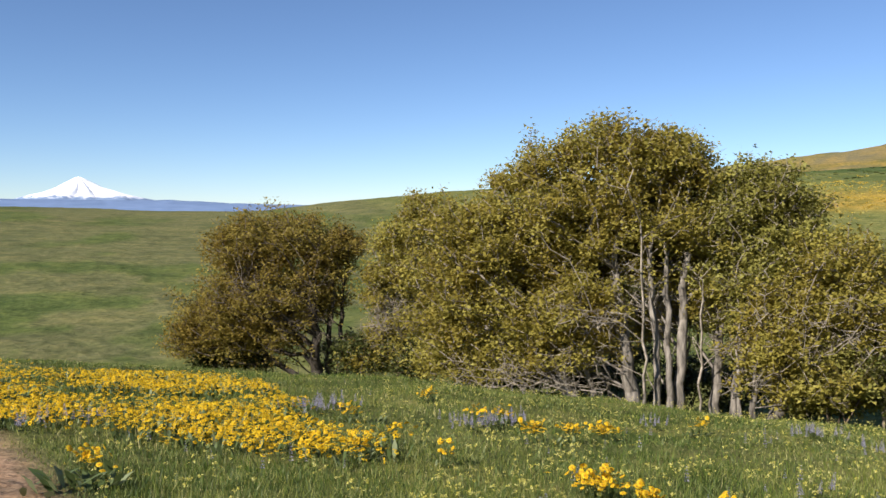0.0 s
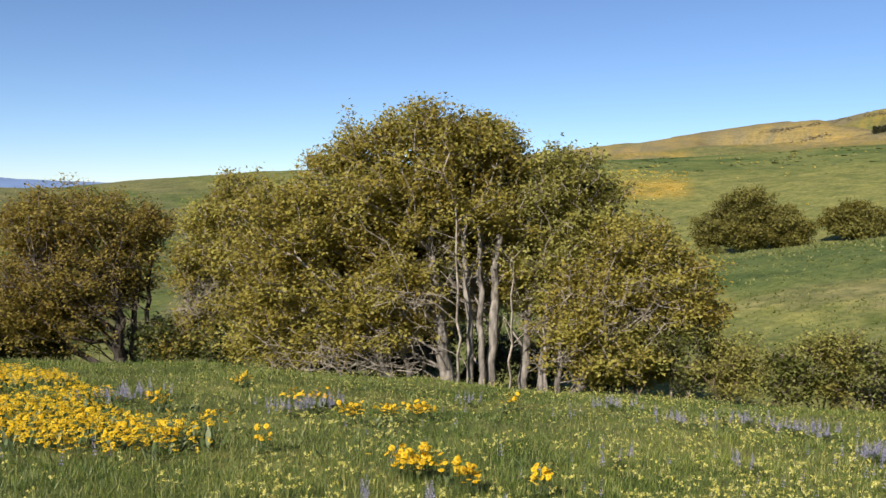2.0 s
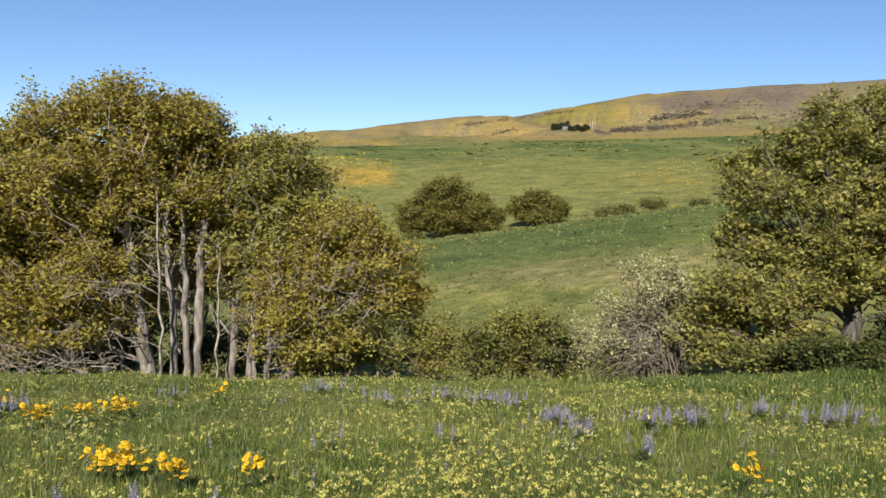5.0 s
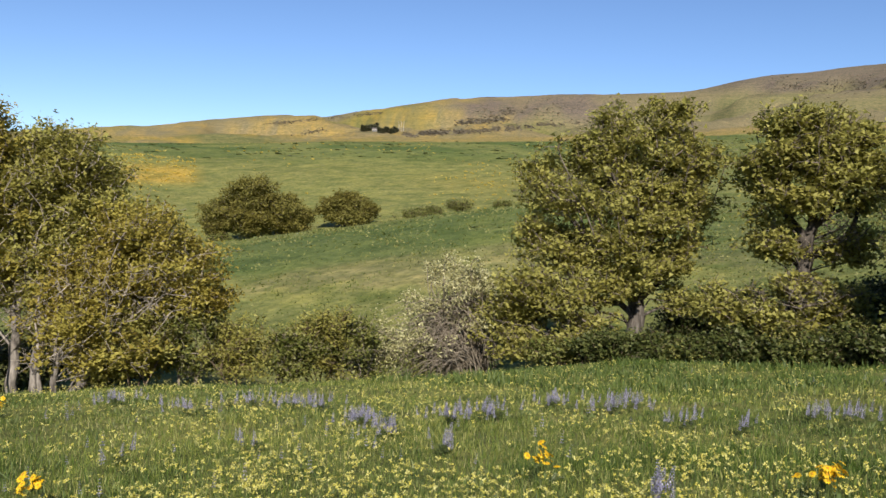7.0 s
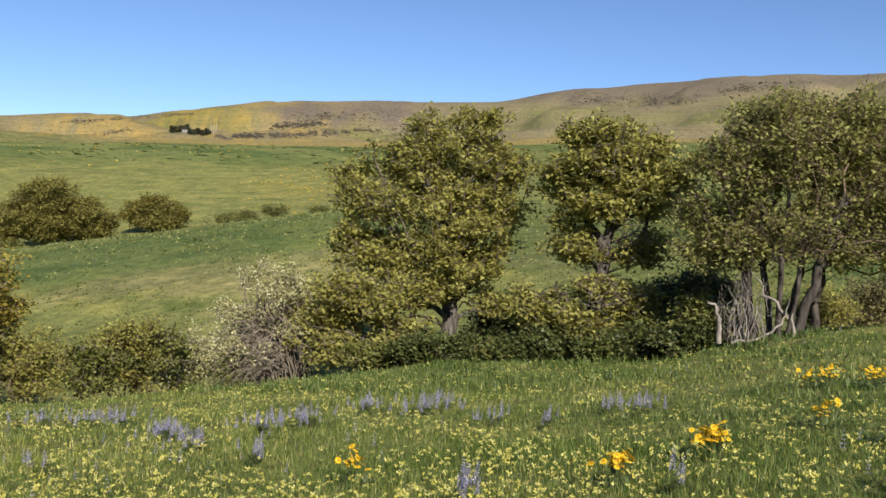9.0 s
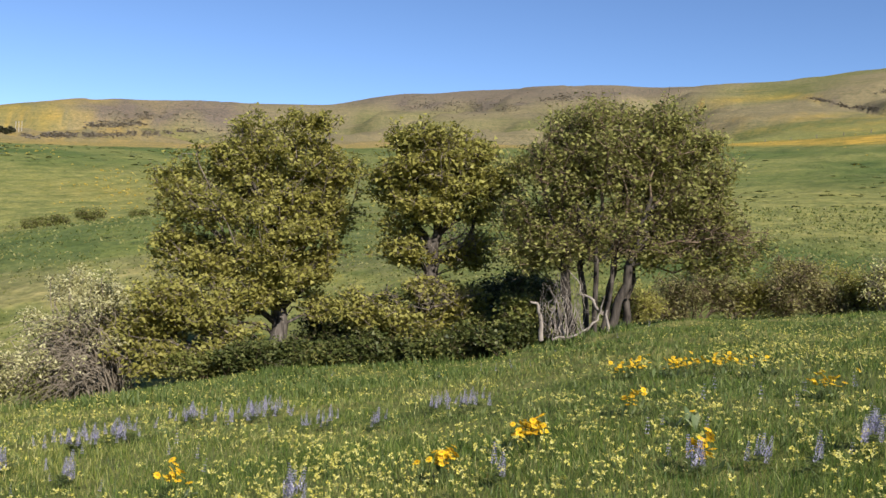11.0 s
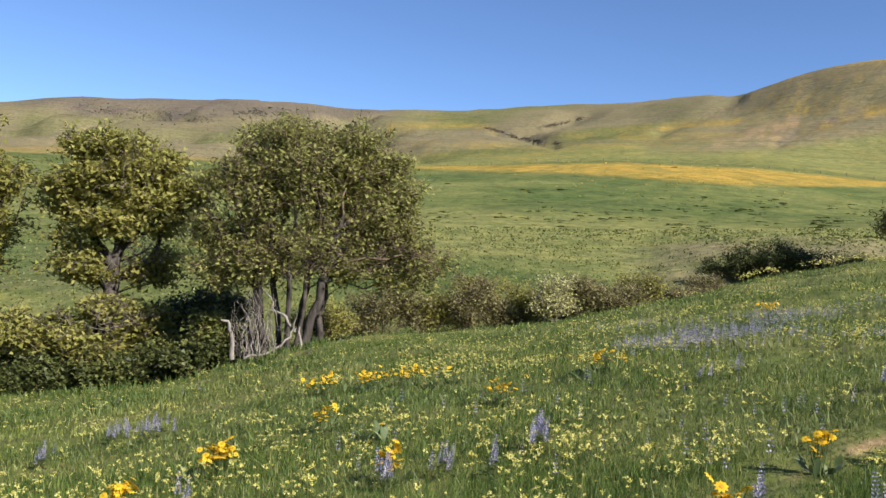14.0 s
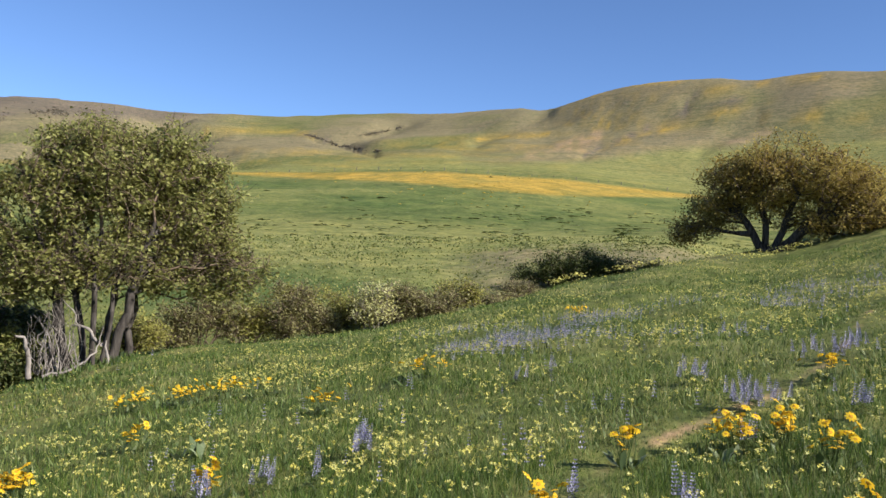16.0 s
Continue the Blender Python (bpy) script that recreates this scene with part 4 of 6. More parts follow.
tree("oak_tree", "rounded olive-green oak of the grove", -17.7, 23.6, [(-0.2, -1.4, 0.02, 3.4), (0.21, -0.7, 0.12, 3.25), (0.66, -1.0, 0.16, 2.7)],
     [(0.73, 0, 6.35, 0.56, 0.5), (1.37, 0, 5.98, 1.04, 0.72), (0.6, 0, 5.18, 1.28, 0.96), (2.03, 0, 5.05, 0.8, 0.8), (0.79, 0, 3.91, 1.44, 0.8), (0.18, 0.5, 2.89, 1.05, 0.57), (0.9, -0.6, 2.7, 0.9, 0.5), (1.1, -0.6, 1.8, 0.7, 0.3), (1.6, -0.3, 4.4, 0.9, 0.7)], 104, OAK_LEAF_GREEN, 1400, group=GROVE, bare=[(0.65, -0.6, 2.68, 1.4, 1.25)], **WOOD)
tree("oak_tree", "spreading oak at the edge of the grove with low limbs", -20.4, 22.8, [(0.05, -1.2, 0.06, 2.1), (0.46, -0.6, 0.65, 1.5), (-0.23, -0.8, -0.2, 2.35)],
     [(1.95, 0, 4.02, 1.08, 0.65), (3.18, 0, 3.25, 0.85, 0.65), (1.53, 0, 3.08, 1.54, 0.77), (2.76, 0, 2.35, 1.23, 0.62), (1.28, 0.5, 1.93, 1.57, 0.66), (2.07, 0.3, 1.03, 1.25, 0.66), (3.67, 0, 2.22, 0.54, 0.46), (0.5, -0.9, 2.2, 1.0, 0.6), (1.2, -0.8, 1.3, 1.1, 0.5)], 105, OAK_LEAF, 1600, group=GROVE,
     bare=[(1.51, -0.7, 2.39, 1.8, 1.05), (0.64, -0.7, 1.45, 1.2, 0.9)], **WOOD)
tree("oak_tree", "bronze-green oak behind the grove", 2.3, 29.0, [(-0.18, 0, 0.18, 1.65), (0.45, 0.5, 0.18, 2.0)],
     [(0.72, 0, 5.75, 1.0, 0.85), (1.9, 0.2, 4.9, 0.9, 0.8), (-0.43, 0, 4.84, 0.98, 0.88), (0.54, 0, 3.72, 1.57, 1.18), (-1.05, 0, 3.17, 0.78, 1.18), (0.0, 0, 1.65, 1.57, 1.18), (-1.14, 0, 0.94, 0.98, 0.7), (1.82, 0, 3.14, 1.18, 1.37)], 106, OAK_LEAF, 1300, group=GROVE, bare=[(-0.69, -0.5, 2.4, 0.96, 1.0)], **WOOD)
tree("oak_tree", "broad bronze-leaved oak with dark trunks in the gully", 8.1, 31.0, [(-0.27, -0.8, -0.12, 3.6), (0.04, -0.5, 0.29, 3.2), (0.35, -0.4, 0.39, 3.6)],
     [(-1.3, 0, 5.2, 1.99, 1.0), (-2.91, 0, 4.9, 1.26, 1.05), (0.34, 0, 4.77, 0.94, 1.05), (-1.51, 0, 3.44, 2.4, 1.05), (-3.53, 0, 2.85, 1.47, 1.05), (-4.73, 0, 1.85, 1.05, 0.8), (-2.54, 0, 1.8, 2.0, 0.84), (-0.19, 0.5, 2.9, 0.9, 0.9)], 107, OAK_LEAF_BROWN, 1800, bark=BARK_DARK, leaf_size=0.088, tuft=0.19, per=48, twigs=2, twig_mat=TWIG_DULL, bare_share=0.12, bough=4, shell=0.42, loose=0.2,
     bare=[(-2.5, -0.7, 1.28, 1.85, 0.5), (-1.1, -0.7, 2.88, 1.85, 1.44), (-2.8, -0.8, 3.6, 1.6, 1.2)])
OPEN = dict(leaf_size=0.118, tuft=0.135, per=24, bough=6, twigs=3, twig_mat=TWIG_DULL, bare_share=0.08, shell=0.42, loose=0.19)
tree("oak_tree", "open-crowned oak with a pale forked trunk", -58.7, 25.5, [(0, 0, -0.1, 3.1)],
     [(-0.46, 0, 7.1, 0.95, 0.69), (0.81, 0, 6.95, 0.86, 0.65), (-1.65, 0, 6.15, 0.86, 0.65), (-0.41, 0, 5.91, 1.55, 0.86), (-2.66, 0, 5.44, 0.95, 0.65), (1.5, 0, 5.87, 0.72, 0.72), (-3.1, 0, 4.75, 0.62, 0.41), (-1.14, 0, 4.73, 1.72, 0.78), (1.07, 0, 4.51, 0.9, 0.79), (-3.03, 0, 3.52, 0.79, 0.72), (-1.85, 0, 3.48, 1.2, 0.69), (1.44, 0, 3.52, 0.59, 0.43), (-3.07, -1.1, 2.13, 1.19, 0.7), (-1.72, -1.6, 1.8, 1.16, 0.86), (-3.74, -1.2, 1.3, 0.88, 0.7), (-2.85, -1.8, 0.6, 1.35, 0.5), (-1.2, -1.8, 0.9, 0.7, 0.57), (-0.3, -1.0, 3.6, 0.9, 0.6), (0.2, -0.9, 2.6, 0.5, 0.4), (-2.4, -0.6, 2.9, 1.1, 0.6), (0.5, 0.3, 5.2, 1.2, 0.7), (1.2, 0.4, 2.0, 0.5, 0.4), (-0.3, -0.9, 2.3, 0.6, 0.45), (0.7, -0.4, 2.7, 0.6, 0.4), (0.8, 0.3, 3.2, 0.8, 0.5), (-1.0, -0.8, 2.7, 0.8, 0.5), (0.3, -0.9, 4.2, 0.8, 0.5)],
     108, OAK_LEAF_GREEN, 2500, bark=BARK_GREY, **OPEN)
tree("oak_tree", "gnarled oak with a bent dark trunk and gappy crown", -67.8, 23.5, [(0.03, 0, 0.5, 4.0)],
     [(-0.58, 0, 6.1, 0.54, 0.38), (0.36, 0, 6.0, 0.95, 0.5), (1.31, 0, 5.75, 0.67, 0.5), (-0.53, 0, 5.04, 0.79, 0.5), (1.03, 0, 4.97, 0.95, 0.57), (-0.8, 0, 4.25, 0.54, 0.44), (2.06, 0, 5.19, 0.54, 0.7), (-0.16, 0, 3.65, 0.5, 0.38), (-0.44, 0, 3.14, 0.6, 0.44), (1.87, 0, 4.07, 0.44, 0.5), (1.43, 0, 3.17, 0.6, 0.4), (-1.0, -0.6, 1.4, 0.8, 0.45), (0.5, -0.7, 1.1, 0.85, 0.5), (-1.87, -0.3, 1.27, 0.66, 0.53), (1.45, -0.4, 1.65, 0.5, 0.4), (0.3, -0.5, 2.0, 0.7, 0.3), (0.2, -0.5, 5.4, 0.9, 0.5), (0.6, -0.5, 4.3, 0.8, 0.4), (-0.2, -0.8, 0.6, 1.0, 0.3)],
     109, OAK_LEAF_GREEN, 1500, bark=BARK_DARK, bare=[(1.25, -0.2, 3.4, 0.94, 0.8), (0.53, -0.8, 1.86, 1.38, 0.6)], **OPEN)
tree("oak_tree", "many-stemmed dark green oak with fine drooping twigs", -79.3, 21.0, [(-0.14, -0.4, -0.8, 3.2), (0.12, -0.2, -0.4, 3.4), (0.29, -0.6, 0.0, 3.9), (0.5, 0.0, 0.36, 3.6), (0.64, -0.5, 0.8, 3.2), (-0.28, -0.3, -0.24, 2.6), (1.05, 0.4, 0.1, 2.6), (0.45, -0.5, 0.5, 3.4)],
     [(-0.66, 0, 5.0, 0.99, 0.6), (0.59, 0, 5.3, 0.99, 0.43), (1.72, 0, 5.2, 0.74, 0.45), (-1.32, 0, 4.0, 0.65, 0.74), (-0.05, 0, 4.06, 1.28, 0.7), (1.35, 0, 4.26, 1.14, 0.7), (2.58, 0, 4.85, 0.48, 0.48), (-1.52, 0, 2.79, 0.54, 0.5), (-0.56, 0, 2.9, 0.85, 0.6), (0.69, -0.6, 2.96, 0.83, 0.5), (1.97, 0, 3.16, 0.99, 0.65), (2.92, 0, 3.77, 0.48, 0.74), (3.25, 0, 2.66, 0.7, 0.45), (3.95, 0, 2.56, 0.4, 0.4), (-1.88, 0, 3.13, 0.3, 0.48), (0.6, 0.3, 4.7, 1.6, 0.6), (-1.0, -0.2, 2.2, 0.6, 0.4), (2.4, 0.2, 4.2, 0.7, 0.6), (2.6, 0, 3.0, 0.8, 0.5), (-1.2, 0, 2.0, 0.7, 0.5), (-0.1, -0.5, 2.15, 0.8, 0.4), (1.7, 0.1, 2.35, 0.8, 0.45), (2.6, 0, 2.2, 0.7, 0.4), (3.3, 0, 2.0, 0.5, 0.35)],
     110, OAK_LEAF_DARK, 2300, thick=0.8, bark=BARK_DARK, twig_mat=BROWN_TWIG, per=24, tuft=0.155, leaf_size=0.088, power=2.3, twigs=4, droop=0.25, bare_share=0.18, bough=6, shell=0.45, loose=0.21, bare=[(2.96, -0.2, 2.5, 1.0, 0.6), (0.2, 0.2, 2.4, 1.5, 0.6)])
tree("oak_tree", "wide domed oak alone on the slope", -123.5, 38.0, [(-0.22, 0, -1.3, 2.0), (-0.06, 0.1, -0.35, 2.5), (0.12, 0.1, 1.0, 2.8), (0.2, 0, 2.2, 1.9)],
     [(0.67, 0, 3.56, 2.05, 0.92), (-1.33, 0, 2.83, 1.34, 0.98), (2.41, 0, 3.15, 1.59, 1.03), (-2.39, 0, 1.54, 1.08, 0.82), (-3.47, 0, 0.65, 0.72, 0.5), (3.49, 0, 2.0, 1.34, 0.98), (1.86, 0.6, 1.43, 1.56, 0.63), (4.64, 0, 1.45, 1.34, 0.87), (-0.18, 0.4, 2.34, 2.08, 0.83)],
     111, OAK_LEAF_BRONZE, 1700, bark=BARK_DARK, twig_mat=BROWN_TWIG, thick=1.35, per=30, leaf_size=0.095, tuft=0.2, twigs=2, droop=0.3, shell=0.4, bough=4, loose=0.2, bare_share=0.15)
tree("oak_tree", "round dark olive oak on the opposite bank", -32.9, 98.0, [(-0.32, 0, -0.38, 2.3), (1.94, 0.5, 0.28, 2.2)],
     [(-0.47, 0, 5.7, 3.05, 1.85), (-3.47, 0, 2.9, 2.78, 1.9), (2.5, 0, 3.5, 2.91, 1.8), (4.82, 0, 2.4, 1.32, 1.3), (-5.28, 0, 1.4, 1.32, 1.0), (-0.05, 0, 2.3, 4.6, 1.6)], 112, OAK_LEAF_FAR, 1100, per=60, leaf_size=0.2, tuft=0.32, twigs=3, group="oaks on the opposite bank", bough=4)
tree("oak_tree", "low olive oak on the opposite bank", -38.8, 104.0, [(0, 0, 0, 1.3)],
     [(-0.1, 0, 2.9, 2.39, 1.1), (-2.0, 0, 1.9, 1.55, 1.2), (2.39, 0, 2.0, 1.26, 1.1), (0.3, 0, 1.5, 2.46, 1.1)], 113, OAK_LEAF_FAR, 560, per=56, leaf_size=0.22, tuft=0.28, twigs=3, twig_mat=BROWN_TWIG, group="oaks on the opposite bank", bough=4)

# ---- shrubs of the gully ----
def shrub(name, label, yaw, r, wide, high, seed, leaf, clumps=110, per=40, leaf_size=0.075, tuft=0.14, stems=6, twig_mat=None, twigs=4, tip=0.008, group="", lean=0.0):
    g = np.random.default_rng(seed)
    lobes = [(lean + g.uniform(-0.45, 0.45) * wide, g.uniform(-0.3, 0.3) * wide, high * g.uniform(0.45, 0.68), wide * g.uniform(0.45, 0.62), high * g.uniform(0.35, 0.48)) for _ in range(4)]
    roots = [(g.uniform(-0.3, 0.3) * wide * 0.6, g.uniform(-0.3, 0.3) * wide * 0.6, g.uniform(-0.3, 0.3) * wide + lean * 0.4, high * 0.35) for _ in range(stems)]
    return tree(name, label, yaw, r, roots, lobes, seed, leaf, clumps, per, leaf_size, tuft, twigs, bark=twig_mat, twig_mat=twig_mat, group=group, category="shrub", tip=tip, shell=0.4)


# pale shrub with arching grey stems
def arching_shrub(yaw, r, seed):
    g = np.random.default_rng(seed)
    bx, by = at(yaw, r)
    bz = float(ground(bx, by))
    root = tagged(new("willow_shrub"), "silvery shrub with arching grey stems and pale leaves", "shrub")
    root.location = (bx, by, bz)
    a = radians(yaw)
    across, away, upward = np.array([math.cos(a), math.sin(a), 0]), np.array([-math.sin(a), math.cos(a), 0]), np.array([0, 0, 1.0])
    p0, p1, r0, r1, tips = [], [], [], [], []
    for k in range(210):
        reach = g.normal(0.25, 0.6)
        top = g.uniform(1.2, 4.0) * (1 - 0.2 * abs(reach))
        depth = g.normal(0, 0.75)
        start = across * (g.normal(0.35, 0.3)) + away * g.normal(0, 0.3)
        droop = g.uniform(0.1, 1.0)
        # bow out to one side, climb, then nod over
        n = 9
        last = start
        for q in range(1, n + 1):
            f = q / n
            p = start + across * (reach * math.sin(f * 2.1) * 1.1 - 0.9 * f * (1 - f) * 1.6) + away * depth * f + upward * top * (math.sin(f * 2.0) - 0.12 * droop * f * f)
            p = p + g.normal(size=3) * 0.035
            p0.append(last), p1.append(p)
            r0.append(0.017 * (1 - f + 1 / n) + 0.005), r1.append(0.017 * (1 - f) + 0.005)
            last = p
            if f > 0.6:
                tips.append(p)
    # stems that arch over to one side and hang to the ground
    for k in range(330):
        out, top, depth, fall = g.uniform(0.7, 2.3), g.uniform(0.7, 2.7), g.normal(-0.3, 0.5), g.uniform(0.62, 0.95)
        start = across * g.normal(0.7, 0.3) + away * g.normal(-0.1, 0.3)
        last = start
        n = 10
        for q in range(1, n + 1):
            f = q / n
            p = start - across * out * (1 - math.cos(f * 1.7)) * 0.9 + away * depth * f + upward * top * math.sin(f * math.pi * fall) + g.normal(size=3) * 0.03
            p0.append(last), p1.append(p)
            r0.append(0.016 * (1 - f + 1 / n) + 0.005), r1.append(0.016 * (1 - f) + 0.005)
            last = p
            if f > 0.75 and p[2] > 1.2 and k % 3 == 0:
                tips.append(p)
    v, f = tubes(np.array(p0), np.array(p1), np.array(r0), np.array(r1), 3)
    part_of("branchwork", mesh_of("branchwork", v, f, TWIG, True), root, "tangle of arching grey stems")
    tips = np.array(tips)
    tips = tips[(tips[:, 2] > 1.1) & (fbm(tips[:, 0] * 1.5 + 3, tips[:, 2] * 1.5, 8, 2) > 0.42)]
    v, f = leaf_cloud(tips, 30, 0.12, 0.095, seed, 0.6, 0.5)
    part_of("crown", mesh_of("crown", v, f, WILLOW_LEAF), root, "small silvery leaves")


arching_shrub(-46.2, 25.0, 201)
shrub("willow_shrub", "small pale-leaved shrub at the gully edge", -41.6, 24.2, 0.95, 2.0, 202, WILLOW_LEAF, 90, 26, twig_mat=TWIG)
shrub("willow_shrub", "small pale-leaved shrub at the gully edge", -43.6, 24.6, 0.9, 1.6, 203, BRUSH_LEAF, 90, 30, twig_mat=TWIG)
EDGE = "shrubs along the gully edge"
for k, (yaw, r, wide, high) in enumerate(((-25.5, 22.0, 1.2, 1.8), (-28.5, 22.6, 1.2, 1.7), (-31.5, 22.6, 1.15, 1.5), (-34.3, 22.8, 1.2, 1.35), (-37.2, 23.0, 1.15, 1.4), (-39.6, 23.4, 1.0, 1.3), (-23.2, 22.2, 1.0, 1.5))):
    shrub("thicket_shrub", "low tangled green shrub along the gully edge", yaw, r, wide, high * (1.15 + 0.45 * ((k * 5) % 7) / 6), 210 + k, BRUSH_LEAF if k % 2 else OAK_LEAF_GREEN, 120, 46 if k % 3 else 60, 0.08, twig_mat=TWIG if k % 2 else BROWN_TWIG, twigs=5, group=EDGE)
UNDER = "shrubs under the oaks"
# the gloom under the crowns is put into these shrubs' leaf colour
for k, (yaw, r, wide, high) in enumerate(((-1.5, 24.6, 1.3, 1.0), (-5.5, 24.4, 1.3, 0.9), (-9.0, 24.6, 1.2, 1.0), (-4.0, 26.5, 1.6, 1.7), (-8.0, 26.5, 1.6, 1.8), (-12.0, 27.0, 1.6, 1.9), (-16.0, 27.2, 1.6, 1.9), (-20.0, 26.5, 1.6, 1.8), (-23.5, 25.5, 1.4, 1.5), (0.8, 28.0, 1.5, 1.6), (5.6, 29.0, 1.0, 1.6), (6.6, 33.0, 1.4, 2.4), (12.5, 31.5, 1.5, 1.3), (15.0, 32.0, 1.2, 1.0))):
    shrub("thicket_shrub", "dense shrub under the oaks, shade put into its leaf colour", yaw, r, wide, high, 230 + k, SHADE_TINTED_LEAF, 100, 40, 0.10, 0.17, twig_mat=BROWN_TWIG, group=UNDER)
# the first seven also have the oaks' shade put into their leaf colour
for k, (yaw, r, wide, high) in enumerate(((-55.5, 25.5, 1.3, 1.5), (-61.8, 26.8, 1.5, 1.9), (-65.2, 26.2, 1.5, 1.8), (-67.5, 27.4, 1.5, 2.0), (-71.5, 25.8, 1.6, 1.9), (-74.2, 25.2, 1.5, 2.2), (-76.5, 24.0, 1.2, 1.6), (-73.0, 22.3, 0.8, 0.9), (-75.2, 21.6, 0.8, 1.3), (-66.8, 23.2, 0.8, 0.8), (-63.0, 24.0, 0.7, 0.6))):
    shrub("thicket_shrub", "dense green shrub in the shade under the oaks", yaw, r, wide, high, 250 + k, SHADE_TINTED_LEAF if k < 7 else BRUSH_LEAF, 120, 46, 0.10, 0.16, twig_mat=BROWN_TWIG, group=UNDER)
HERBS = "low herbs in the oaks' shade"
# added clumps, mostly dark-leaved, that stand for shaded ground before the trunks
for k, (yaw, r, wide) in enumerate(((-53.6, 22.6, 0.9), (-55.6, 22.2, 0.9), (-57.8, 22.6, 0.8), (-59.8, 22.4, 0.9), (-61.6, 22.5, 0.9), (-63.6, 22.2, 0.8), (-65.6, 22.0, 0.9), (-67.8, 21.8, 0.9), (-69.8, 21.6, 0.8), (-71.8, 21.4, 0.9), (-74.0, 20.8, 0.8))):
    shrub("herb_shade_standin", "low dark herbs added in place of the oaks' ground shade", yaw, r, wide, 0.55 + 0.25 * ((k * 3) % 4) / 3, 320 + k, SHADE_TINTED_LEAF if k % 4 else BRUSH_LEAF, 70, 40, 0.09, 0.13, twig_mat=BROWN_TWIG, twigs=2, tip=0.006, group=HERBS)
ROW = "bare shrubs along the stream bed"
for k, (yaw, r, wide, high) in enumerate(((-82.6, 24.6, 1.2, 1.5), (-84.6, 26.5, 1.3, 1.5), (-86.8, 26.6, 1.2, 1.35), (-89.2, 26.8, 1.2, 1.35), (-91.4, 27.0, 1.2, 1.5), (-93.8, 27.4, 1.1, 1.4), (-95.9, 28.0, 1.1, 1.3), (-99.6, 27.6, 1.2, 1.8), (-101.6, 28.6, 1.2, 1.8), (-103.6, 30.0, 1.2, 1.7), (-105.6, 32.0, 1.2, 1.6), (-98.4, 30.0, 1.2, 1.6), (-92.6, 30.5, 1.3, 1.4), (-101.0, 31.5, 1.2, 1.5), (-107.4, 35.0, 1.1, 1.4))):
    shrub("thicket_shrub", "brown twiggy shrub with few leaves by the stream bed", yaw, r, wide, high * (1.1 if yaw > -97 else 0.62) * (0.68 + 0.55 * ((k * 7) % 5) / 4), 270 + k, DUSTY_LEAF if k % 3 else OAK_LEAF_GREEN, 130, 26 if k % 3 else 40, 0.075, 0.17, 8, BROWN_TWIG, 5, 0.0075, ROW)
shrub("blossoming_shrub", "small shrub covered in cream blossom", -97.7, 26.6, 0.95, 1.45, 290, BLOSSOM, 130, 26, 0.06, 0.14, twig_mat=TWIG)
shrub("thicket_shrub", "olive shrub beside the domed oak", -129.0, 40.5, 1.9, 2.6, 291, OAK_LEAF, 200, 60, 0.1, 0.25)
shrub("thicket_shrub", "low grey shrub on the gully bank", -116.0, 41.0, 0.9, 0.8, 292, BRUSH_LEAF, 80, 40, 0.08, 0.15)
# added mound: its dark leaves stand for the domed oak's shadow on the bank
tree("thicket_shrub", "dark shrub mound added in place of the domed oak's shadow", -111.6, 39.6, [(-1.4, 0, -0.3, 0.5), (-0.4, 0, 0.1, 0.6), (0.6, 0, 0.2, 0.6), (1.5, 0, 0.3, 0.4)],
     [(-2.2, 0, 0.5, 1.0, 0.5), (-1.0, 0, 0.9, 1.2, 0.65), (0.4, 0, 1.05, 1.2, 0.65), (1.6, 0, 0.85, 1.1, 0.55), (2.6, 0, 0.55, 0.7, 0.4)], 293, SHADE_TINTED_LEAF, 620, 40, 0.08, 0.13, 1, bark=BROWN_TWIG, twig_mat=BROWN_TWIG, category="shrub", tip=0.007, shell=0.4)
BANKROW = "low shrubs on the opposite bank"
for k, (yaw, r, wide, high) in enumerate(((-43.0, 100, 2.4, 1.5), (-44.6, 101, 2.2, 1.6), (-46.4, 103, 2.4, 1.9), (-49.6, 106, 1.8, 1.0), (-30.3, 96, 1.8, 1.2), (17.2, 47, 1.2, 0.8), (15.2, 46, 0.8, 0.5))):
    shrub("thicket_shrub", "low dark shrub on the opposite bank", yaw, r, wide, high, 300 + k, BRUSH_LEAF, 90, 30, 0.15, 0.3, 4, BROWN_TWIG, 3, 0.012, BANKROW)


